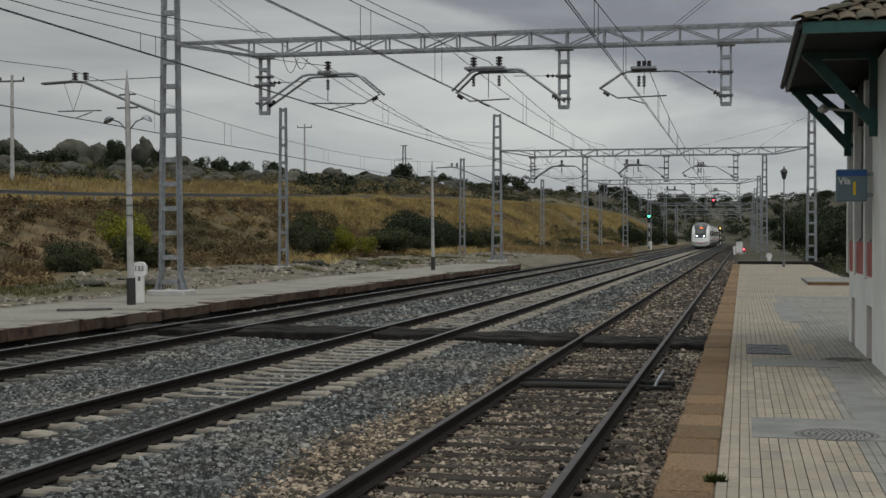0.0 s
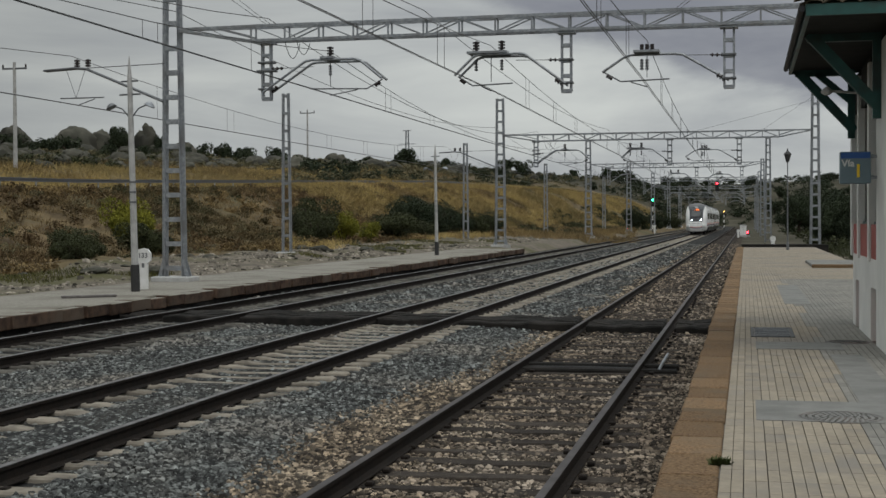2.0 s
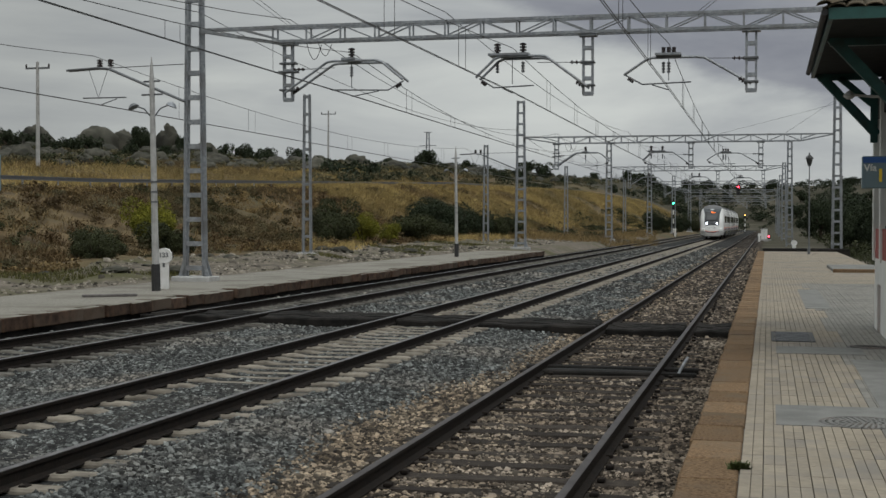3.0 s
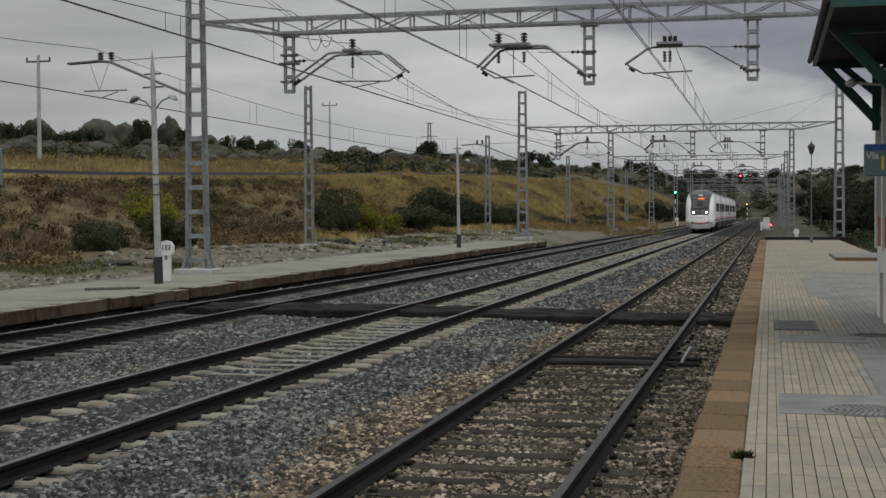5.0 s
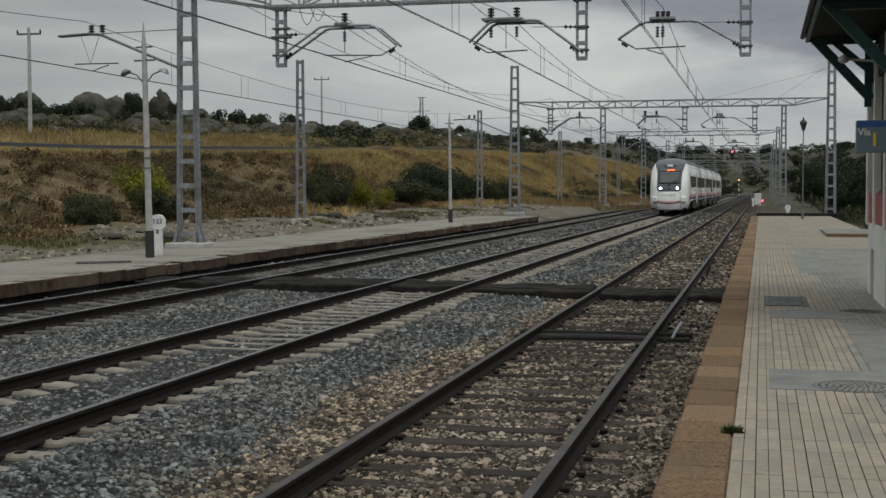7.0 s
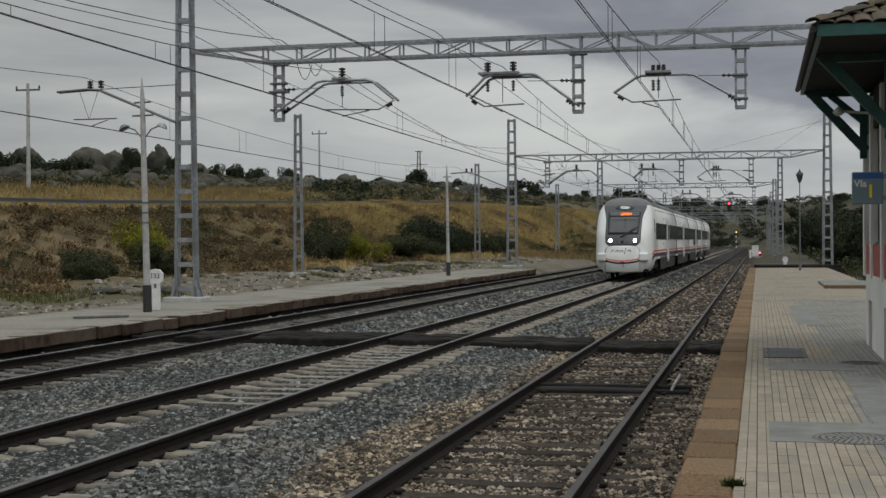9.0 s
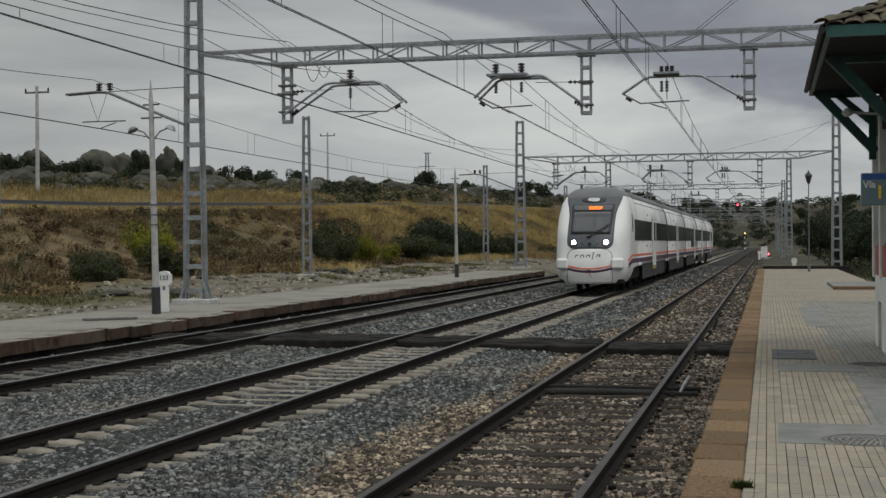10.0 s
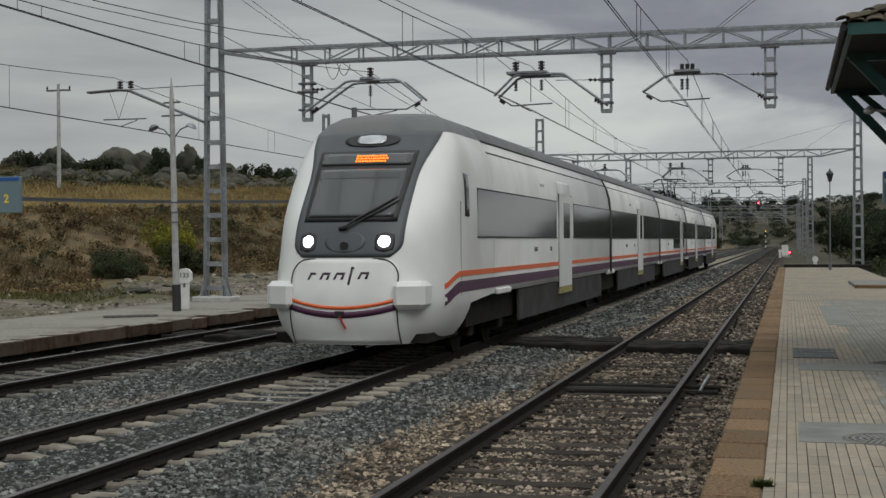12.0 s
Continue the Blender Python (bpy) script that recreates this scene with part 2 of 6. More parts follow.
def land(x, y):
    """Height of the open ground."""
    rr = math.hypot(x, y)
    q = x / max(y, 20.0)
    wob = noise.noise(Vector((x * 0.05, y * 0.05, 3.1)))
    fine = noise.noise(Vector((x * 0.3, y * 0.3, 1.7)))
    z = -0.62
    if x < -14.0:
        z = -0.62 + 0.60 * smooth(-13.6, -15.5, x)
    z += smooth(16.5, 24.0, -x) * (0.15 + 0.35 * wob + 0.12 * fine)
    s = -x - 23.0 - 2.0 * wob + 8.0 * smooth(180, 330, y)
    top = 2.75 + 0.0212 * max(0.0, min(y, 230.0) - 40)
    z += top * smooth(0, 17, s) * smooth(-20, 20, y + 40)
    z += 2.4 * smooth(43, 60, -x) * smooth(10, 50, y)
    far = hill_reach(q)
    crest = float(np.interp(q, (-0.62, -0.42, -0.32, -0.23, -0.17, -0.10, 0.0), (0.0585, 0.0530, 0.0490, 0.0445, 0.0380, 0.0330, 0.027))) * min(rr, far) - 0.02 * max(0.0, rr - far - 10)
    start, end = 95.0, far - 12.0
    lift = smooth(start, end, rr) * smooth(28.0, 52.0, -x)
    z += max(0.0, crest - z) * lift
    ahead = smooth(430.0, 640.0, y)
    z += max(0.0, 0.0300 * min(rr, 600.0) - 0.02 * max(0.0, rr - 620) - z) * ahead * (1 - smooth(0.06, 0.15, q)) * (1 - lift) * smooth(-75, 0, x + 75 + 75)
    if x > 5:
        z += smooth(7, 14, x) * smooth(50, 75, y) * (0.8 + 0.5 * wob) + smooth(20, 120, x) * smooth(200, 420, y) * max(0.0, 0.016 * rr) * (1 - smooth(0.08, 0.16, q))
    z += (wob * 1.2 + fine * 0.25) * smooth(20, 60, s)
    # gullies and hummocks on the bank and the stony verge
    gully = abs(noise.noise(Vector((x * 0.10, y * 0.28, 6.4)))) + 0.5 * abs(noise.noise(Vector((x * 0.3, y * 0.55, 2.4))))
    z -= 1.0 * gully * smooth(-1, 7, s) * (1 - smooth(11, 16, s)) * smooth(20, 40, y)
    z += 0.34 * noise.noise(Vector((x * 0.55, y * 0.45, 9.2))) * smooth(17.6, 19.5, -x) * (1 - smooth(23, 30, -x)) * (1 - smooth(170, 220, y))
    return z


# ---- the setting ----
def ground():
    xs = sorted({*np.concatenate([-np.geomspace(60, 1500, 26), np.arange(-60, -45, 1.5), np.arange(-45, -13.5, 0.75), np.arange(-13.5, 40, 4.0), np.geomspace(40, 1500, 18)]).round(2)})
    ys = sorted({*np.concatenate([np.linspace(-400, -20, 8), np.arange(-20, 20, 2.5), np.arange(20, 120, 1.0), np.arange(120, 360, 2.5), np.geomspace(360, 2500, 26)]).round(2)})
    verts = [(x, y, land(x, y)) for y in ys for x in xs]
    n = len(xs)
    faces = [(j * n + i, j * n + i + 1, (j + 1) * n + i + 1, (j + 1) * n + i) for j in range(len(ys) - 1) for i in range(n - 1)]
    m = mat("dry_hillside", (0.165, 0.122, 0.066), (0.070, 0.052, 0.031), 0.9, 0.95, bump=0.9, bump_scale=6, color3=(0.082, 0.078, 0.042), scale3=0.09)
    ob = soup("ground", verts, faces, m)
    ob.data.materials.append(mat("stony_earth", (0.185, 0.160, 0.128), (0.092, 0.080, 0.064), 2.2, 0.95, bump=0.9, bump_scale=9, color3=(0.085, 0.082, 0.040), scale3=0.22))
    ob.data.materials.append(mat("scrubby_slope", (0.062, 0.055, 0.036), (0.034, 0.034, 0.022), 0.5, 0.95, bump=0.8, bump_scale=4, color3=(0.095, 0.086, 0.062), scale3=0.07))
    for p in ob.data.polygons:
        p.use_smooth = True
        c = p.center
        if -24.0 + 2.0 * noise.noise(Vector((c.x * 0.2, c.y * 0.1, 5))) < c.x and c.y < 190:
            p.material_index = 1
        if (c.x > -14.5 and c.y > 87) or c.y > 395:
            p.material_index = 2
    return tagged(ob, "dry ochre grassy hillside beyond the tracks", "ground", kind="structure")


ground()


# ---- tracks ----
Y0, Y1 = -6.0, 420.0


def rail_bm(x, z, y0, y1):
    """A flat-bottomed rail with its head at z."""
    prof = [(-0.07, -0.16), (0.07, -0.16), (0.07, -0.15), (0.012, -0.125), (0.009, -0.045), (0.036, -0.035), (0.036, -0.004), (0.03, 0.0), (-0.03, 0.0), (-0.036, -0.004), (-0.036, -0.035), (-0.009, -0.045), (-0.012, -0.125), (-0.07, -0.15)]
    bm = bmesh.new()
    ys = [y0, y0 + (y1 - y0) * 0.1, y0 + (y1 - y0) * 0.4, y1]
    loops = [[bm.verts.new((x + a, y, z + b)) for a, b in prof] for y in ys]
    n = len(prof)
    for p, q in zip(loops, loops[1:]):
        for k in range(n):
            f = bm.faces.new((p[k], p[(k + 1) % n], q[(k + 1) % n], q[k]))
            f.material_index = 1 if k in (6, 7, 8) else 0
    bm.faces.new(loops[0][::-1])
    bm.faces.new(loops[-1])
    bmesh.ops.recalc_face_normals(bm, faces=bm.faces)
    return bm


def shared(name, me, parent, m):
    ob = new(name, me)
    ob.parent = parent
    ob.matrix_basis = m
    return ob


M_SLEEPER_OLD = mat("oil_stained_sleeper", (0.150, 0.143, 0.125), (0.085, 0.080, 0.070), 9, 0.92, bump=0.4, bump_scale=50, color3=(0.045, 0.042, 0.037), scale3=1.8, vary=0.25)
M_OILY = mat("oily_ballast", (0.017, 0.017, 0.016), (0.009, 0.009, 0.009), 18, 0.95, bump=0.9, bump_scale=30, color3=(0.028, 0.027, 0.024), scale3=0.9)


def concrete_sleeper_mesh(material):
    bm = bmesh.new()
    rows = []
    for x, w, t in ((-1.3, 0.10, 0.0), (-1.25, 0.115, 0.02), (-0.6, 0.115, 0.02), (-0.4, 0.095, -0.01), (0.4, 0.095, -0.01), (0.6, 0.115, 0.02), (1.25, 0.115, 0.02), (1.3, 0.10, 0.0)):
        rows.append([bm.verts.new((x, -w - 0.03, -0.2)), bm.verts.new((x, -w, t - 0.02)), bm.verts.new((x, -w + 0.02, t)), bm.verts.new((x, w - 0.02, t)), bm.verts.new((x, w, t - 0.02)), bm.verts.new((x, w + 0.03, -0.2))])
    for a, b in zip(rows, rows[1:]):
        for k in range(5):
            bm.faces.new((a[k], b[k], b[k + 1], a[k + 1]))
    bm.faces.new(rows[0])
    bm.faces.new(rows[-1][::-1])
    bmesh.ops.recalc_face_normals(bm, faces=bm.faces)
    me = mesh_of("sleeper", bm)
    me.materials.append(material)
    return me


def wooden_sleeper_mesh(k):
    rnd = random.Random(k)
    bm = bmesh.new()
    box(bm, -1.3, 1.3, -0.12, 0.12, -0.2, 0.0, 0.015)
    bmesh.ops.subdivide_edges(bm, edges=[e for e in bm.edges if abs(e.verts[0].co.x - e.verts[1].co.x) > 1], cuts=5)
    for v in bm.verts:
        v.co.z += rnd.uniform(-0.012, 0.006)
        v.co.y += rnd.uniform(-0.01, 0.01)
    me = mesh_of("sleeper", bm)
    me.materials.append(M_WOOD)
    return me


def clip_bm():
    bm = bmesh.new()
    for s in (-1, 1):
        for g in (-0.8675, 0.8675):
            box(bm, g + s * 0.11 - 0.035, g + s * 0.11 + 0.035, -0.05, 0.05, 0.0, 0.035, 0.008)
    return bm


def track(name, label, x, z, wooden, top_mat):
    t = thing(name, label, "railway track", kind="structure")
    for s in (-1, 1):
        ob = part("rail", rail_bm(x + s * 0.8675, z, Y0, Y1), M_RAIL, t)
        ob.data.materials.append(top_mat)
    rnd = random.Random(int(-x * 10))
    me = [wooden_sleeper_mesh(k) for k in range(4)] if wooden else [concrete_sleeper_mesh(M_SLEEPER_OLD if x < -10 else M_SLEEPER)]
    cm = mesh_of("rail_fastening", clip_bm())
    cm.materials.append(M_RAIL)
    y, k = 6.0, 0
    far = bmesh.new()
    while y < 330:
        if k < 290:
            if not (26.8 < y < 28.5):
                sl = shared("sleeper", me[rnd.randrange(len(me))], t, pose(x + rnd.uniform(-0.03, 0.03) * (2 if wooden else 1), y + rnd.uniform(-0.05, 0.05) * wooden, z - 0.165, 0, 0, rnd.uniform(-1.2, 1.2) * (1 if wooden else 0.3)))
                if k < 60:
                    shared("rail_fastening", cm, sl, Matrix.Identity(4))
        else:
            box(far, x - 1.3, x + 1.3, y - 0.11, y + 0.11, z - 0.3, z - 0.165)
        y += 0.6 if not wooden else 0.62
        k += 1
    tagged(part("far_sleepers", far, M_WOOD if wooden else M_SLEEPER, t), kind="stuff")
    return t


track("side_track", "rusty side track on tarred wooden sleepers", SIDE_X, SIDE_Z, True, M_RAILTOP_SIDE)
track("main_track", "main track on concrete sleepers in grey ballast", MID_X, MAIN_Z, False, M_RAILTOP)
track("main_track", "main track beside the opposite platform on concrete sleepers", FAR_X, MAIN_Z, False, M_RAILTOP)


def bed_height(x, y):
    """The ballast's surface: level with the sleepers, sunken between the tracks."""
    d = min(abs(x - MID_X), abs(x - FAR_X))
    z = MAIN_Z - 0.188 - 0.05 * smooth(1.2, 2.2, d)
    # the near ballast buries the middles and ends of the sleepers
    z += 0.042 * (1 - smooth(15.4, 17.0, y)) * (1 - smooth(0.30, 0.50, d) + smooth(1.08, 1.2, d) * (1 - smooth(1.5, 2.2, d)))
    if x > -4.9:
        z += (SIDE_Z - 0.196 - (MAIN_Z - 0.245)) * smooth(-4.9, -3.7, x)
    z += 0.08 * smooth(-12.4, -13.0, x)
    return z + 0.022 * noise.noise(Vector((x * 1.5, y * 1.5, 0.3)))


def bed():
    xs = np.concatenate([np.arange(-13.3, -0.5, 0.4), [-0.5]])
    ys = np.concatenate([np.arange(-6, 26, 0.3), np.arange(26, 130, 0.8), np.arange(130, 425, 8.0)])
    verts = [(x, y, bed_height(x, y)) for y in ys for x in xs]
    n = len(xs)
    faces = [(j * n + i, j * n + i + 1, (j + 1) * n + i + 1, (j + 1) * n + i) for j in range(len(ys) - 1) for i in range(n - 1)]
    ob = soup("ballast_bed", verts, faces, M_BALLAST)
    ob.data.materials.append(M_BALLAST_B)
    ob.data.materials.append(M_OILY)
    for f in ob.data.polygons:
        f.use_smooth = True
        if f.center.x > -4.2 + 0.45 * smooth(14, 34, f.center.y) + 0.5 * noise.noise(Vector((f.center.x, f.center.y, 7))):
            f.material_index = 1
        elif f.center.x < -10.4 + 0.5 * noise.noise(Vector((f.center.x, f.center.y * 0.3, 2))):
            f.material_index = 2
    tagged(ob, "grey and brown crushed stone ballast between the rails", "ballast", kind="structure")


bed()


def stone_field(name, label, material, spots, size):
    """Loose crushed stones, each a small uneven block."""
    rnd = np.random.RandomState(int(size * 1000) + len(spots))
    base = np.array([(-1, -1, -0.7), (1, -1, -0.7), (1, 1, -0.7), (-1, 1, -0.7), (-0.7, -0.6, 0.7), (0.7, -0.7, 0.6), (0.6, 0.7, 0.75), (-0.65, 0.6, 0.6)])
    quad = np.array([(0, 1, 5, 4), (1, 2, 6, 5), (2, 3, 7, 6), (3, 0, 4, 7), (4, 5, 6, 7)])
    n = len(spots)
    ang = rnd.uniform(0, 6.283, n)
    s = size * np.exp(rnd.normal(-0.1, 0.38, n)).clip(0.4, 2.2) * (1 + np.clip((np.asarray(spots)[:, 1] - 16) / 30, 0, 1.3))
    v = base[None] + rnd.uniform(-0.35, 0.35, (n, 8, 3))
    v = v * s[:, None, None] * rnd.uniform(0.7, 1.25, (n, 1, 3)) * np.array((1, 1, 0.8))
    tilt = rnd.uniform(-0.6, 0.6, (n, 1))
    x, y, z = v[..., 0], v[..., 1], v[..., 2]
    x, z = x * np.cos(tilt) - z * np.sin(tilt), x * np.sin(tilt) + z * np.cos(tilt)
    c, sn = np.cos(ang)[:, None], np.sin(ang)[:, None]
    v = np.stack([x * c - y * sn, x * sn + y * c, z], -1) + np.asarray(spots)[:, None, :]
    f = (quad[None] + (np.arange(n) * 8)[:, None, None]).reshape(-1)
    me = bpy.data.meshes.new(name)
    me.vertices.add(n * 8)
    me.vertices.foreach_set("co", v.reshape(-1))
    me.loops.add(n * 20)
    me.loops.foreach_set("vertex_index", f.astype(np.int32))
    me.polygons.add(n * 5)
    me.polygons.foreach_set("loop_start", np.arange(0, n * 20, 4, dtype=np.int32))
    me.update(calc_edges=True)
    me.materials.append(material)
    return tagged(new(name, me), label, "stones", kind="stuff")


def spread_stones():
    rnd = random.Random(5)
    grey, brown, dark = [], [], []

    def put(x, y, half):
        for tx in (SIDE_X, MID_X, FAR_X):
            if abs(abs(x - tx) - 0.8675) < 0.055:
                return
        z = bed_height(x, y)
        k = -4.2 + 0.40 * smooth(14, 34, y) + 0.45 * noise.noise(Vector((x * 0.4, y * 0.25, 7))) + rnd.uniform(-0.22, 0.22)
        tone = grey if x < k else (brown if x < -3.2 + rnd.uniform(-0.5, 0.9) else dark)
        if x > -0.7 or x < -13.2:
            return
        # oily dirt with few loose stones along the far rail
        if x < FAR_X + 1.1 and rnd.random() < (0.88 if x < FAR_X - 0.6 else 0.6):
            return
        # stones lie lower over the sleepers, which stay bare
        if abs(x - MID_X) < 1.35 or abs(x - FAR_X) < 1.35:
            ph = ((y - 6.0 + 0.3) % 0.6) - 0.3
            d = min(abs(x - MID_X), abs(x - FAR_X))
            bare = 0.97 if y > 16.6 else (0.75 if 0.42 < d < 1.12 else 0.0)
            if abs(ph) < (0.135 if y > 16.6 else 0.115) and rnd.random() < bare:
                return
            z -= 0.015
        if abs(x - SIDE_X) < 1.3:
            ph = ((y - 6.0 + 0.31) % 0.62) - 0.31
            if abs(ph) < 0.11 and rnd.random() < 0.62:
                return
        tone.append((x, y, z + rnd.uniform(0.0, half)))

    # density falls with the distance from the near end of the platform
    for y0, y1, per, half in ((8.0, 16, 950, 0.018), (16, 26, 520, 0.022), (26, 42, 170, 0.03), (42, 70, 40, 0.04), (70, 125, 13, 0.05)):
        for k in range(int((y1 - y0) * 12.8 * per)):
            y = rnd.uniform(y0, y1)
            x = rnd.uniform(-13.2, -0.65)
            if x < -0.62 * y - 0.6:
                continue
            put(x, y, half * 0.5)
    stone_field("grey_ballast_stones", "loose grey crushed stone around the main tracks", M_STONE, grey, 0.0170)
    stone_field("brown_ballast_stones", "loose rusty brown stones beside the side track", M_STONE_B, brown, 0.0165)
    stone_field("dark_ballast_stones", "dark dirty stones among the wooden sleepers", M_STONE_D, dark, 0.0160)


spread_stones()


def crossing():
    """Dark boards across the three tracks."""
    t = thing("track_crossing", "black tarred board crossing over the three tracks", "crossing")
    rnd = random.Random(9)
    for a, b, z in ((-13.2, FAR_X - 0.98, MAIN_Z), (FAR_X - 0.76, FAR_X + 0.76, MAIN_Z), (FAR_X + 0.98, MID_X - 0.98, MAIN_Z), (MID_X - 0.76, MID_X + 0.76, MAIN_Z), (MID_X + 0.98, SIDE_X - 0.98, SIDE_Z + 0.05), (SIDE_X - 0.76, SIDE_X + 0.76, SIDE_Z), (SIDE_X + 0.98, -0.62, SIDE_Z)):
        for k in range(3):
            bm = bmesh.new()
            y = 26.9 + k * 0.5 + rnd.uniform(-0.04, 0.04)
            box(bm, a, b, y, y + 0.48, z - 0.25, z - 0.03 - (0.02 if k == 0 else 0.0), 0.03)
            bmesh.ops.subdivide_edges(bm, edges=[e for e in bm.edges if e.calc_length() > 0.4], cuts=7, use_grid_fill=True)
            for v in bm.verts:
                w = noise.noise(Vector((v.co.x * 2.1, v.co.y * 2.6, 4.0))) * 0.055 + noise.noise(Vector((v.co.x * 7, v.co.y * 7, 2.0))) * 0.03
                v.co.z += w if v.co.z > z - 0.1 else 0.0
                v.co.y += w * 0.8
            part("board", bm, M_ASPHALT, t)


crossing()


# ---- platforms ----
def kerb_stone_mesh(w, l, h, seed):
    rnd = random.Random(seed)
    bm = bmesh.new()
    box(bm, -w / 2, w / 2, -l / 2, l / 2, -h, 0.0, 0.018)
    for v in bm.verts:
        v.co += Vector((rnd.uniform(-0.008, 0.008), rnd.uniform(-0.006, 0.006), rnd.uniform(-0.006, 0.004)))
    return mesh_of("kerb_stone", bm)


def platform_near():
    p = thing("platform", "station platform with ochre stone kerb and beige paving", "platform", kind="structure")
    bm = bmesh.new()
    box(bm, -0.50, 12.0, -14.0, 24.5, -0.75, -0.022)
    box(bm, -0.50, 4.1, 24.5, 86.0, -0.75, -0.022)
    part("platform_body", bm, M_JOINT, p)
    bm = bmesh.new()
    box(bm, -0.535, -0.5, -14.0, 86.0, -0.75, -0.16)
    part("platform_wall", bm, M_KERB, p)
    meshes = [kerb_stone_mesh(0.40, 0.785, 0.17, k) for k in range(5)]
    for me in meshes:
        me.materials.append(M_KERB)
    rnd = random.Random(2)
    for k in range(125):
        shared("kerb_stone", meshes[rnd.randrange(5)], p, pose(-0.38 + rnd.uniform(-0.008, 0.008), -13.6 + 0.8 * k, rnd.uniform(-0.006, 0.004), 0, 0, rnd.uniform(-0.5, 0.5)))
    return p


PLATFORM = platform_near()


def platform_far():
    p = thing("opposite_platform", "low opposite platform with stone kerb and gravelly top", "platform", kind="structure")
    bm = bmesh.new()
    box(bm, -17.2, FAR_EDGE - 0.3, -14.0, 82.4, -0.8, -0.012)
    bmesh.ops.subdivide_edges(bm, edges=[e for e in bm.edges if e.calc_length() > 50], cuts=110)
    part("platform_body", bm, M_DIRT, p)
    m = mat("brown_kerb", (0.105, 0.066, 0.046), (0.042, 0.029, 0.022), 5, 0.95, bump=0.5, bump_scale=40, color3=(0.10, 0.078, 0.06), scale3=0.8, vary=0.35)
    meshes = [kerb_stone_mesh(0.42, 0.975, 0.25, 20 + k) for k in range(4)]
    for me in meshes:
        me.materials.append(m)
        me.materials.append(M_DIRT)
        for f in me.polygons:
            f.material_index = int(f.normal.z > 0.8)
    # set back below the kerb, in the crossing's near-black colour
    part("footing_wall", box(bmesh.new(), FAR_EDGE - 0.29, FAR_EDGE - 0.10, -14.0, 82.4, -0.8, -0.20), M_ASPHALT, p, "dark recessed footing under the kerb")
    rnd = random.Random(3)
    for k in range(97):
        worn = 0.05 if rnd.random() < 0.3 else 0.0
        shared("kerb_stone", meshes[rnd.randrange(4)], p, pose(FAR_EDGE - 0.20 + rnd.uniform(-0.03, 0.03) - worn, -13.5 + 0.99 * k, rnd.uniform(-0.03, 0.012) - 0.5 * worn, rnd.uniform(-0.8, 0.8), rnd.uniform(-1, 1), rnd.uniform(-0.8, 0.8)))
    return p


platform_far()


# ---- overhead line ----
PORTALS = (37.0, 88.0, 136.0, 184.0, 232.0, 280.0, 328.0)
BEAM_Z = 6.90


def lattice_mast(bm, x, y, z0, z1, w0, w1, d=0.17, pitch=0.70, leg=0.085):
    """Two channel legs that lean together, joined by batten plates."""
    n = max(2, int((z1 - z0) / pitch))
    for s in (-1, 1):
        for e in (-1, 1):
            angle_bar(bm, (x + s * w0 / 2, y + e * d / 2, z0), (x + s * w1 / 2, y + e * d / 2, z1), leg, 0.02)
        angle_bar(bm, (x + s * w0 / 2 + s * leg / 2, y, z0), (x + s * w1 / 2 + s * leg / 2, y, z1), 0.014, d)
    for k in range(n + 1):
        z = z0 + (z1 - z0) * (k + 0.35) / (n + 0.5)
        w = (w0 + (w1 - w0) * (z - z0) / (z1 - z0)) / 2
        for e in (-1, 1):
            box(bm, x - w, x + w, y + e * d / 2 - 0.012, y + e * d / 2 + 0.012, z - 0.068, z + 0.068)


def insulator(bm, a, b, r=0.06, n=5):
    a, b = Vector(a), Vector(b)
    for k in range(n):
        c = a.lerp(b, (k + 0.5) / n)
        d = (b - a).normalized() * 0.02
        rod(bm, c - d, c + d, r, 10)
    rod(bm, a, b, r * 0.45, 8)


def truss(bm, x0, x1, y, z, h=0.42, d=0.42):
    for e in (-1, 1):
        for zz in (0, h):
            angle_bar(bm, (x0, y + e * d / 2, z + zz), (x1, y + e * d / 2, z + zz), 0.075, 0.075)
    n = max(4, round((x1 - x0) / 1.02))
    for k in range(n + 1):
        xa = x0 + (x1 - x0) * k / n
        for e in (-1, 1):
            angle_bar(bm, (xa, y + e * d / 2, z), (xa, y + e * d / 2, z + h), 0.05, 0.03)
            if k < n:
                xb = x0 + (x1 - x0) * (k + 1) / n
                zz = (0, h) if k % 2 else (h, 0)
                angle_bar(bm, (xa, y + e * d / 2, z + zz[0]), (xb, y + e * d / 2, z + zz[1]), 0.06, 0.03)
        angle_bar(bm, (xa, y - d / 2, z + h), (xa, y + d / 2, z + h), 0.04, 0.03)
        angle_bar(bm, (xa, y - d / 2, z), (xa, y + d / 2, z), 0.04, 0.03)


def drop_post(bm, x, y, z0, z1):
    for s in (-1, 1):
        angle_bar(bm, (x + s * 0.125, y, z0), (x + s * 0.125, y, z1), 0.06, 0.14)
    n = 4
    for k in range(n + 1):
        z = z0 + (z1 - z0) * k / n
        box(bm, x - 0.14, x + 0.14, y - 0.08, y + 0.08, z - 0.05, z + 0.05)
    box(bm, x - 0.24, x + 0.24, y - 0.2, y + 0.2, z1 - 0.10, z1 + 0.05)


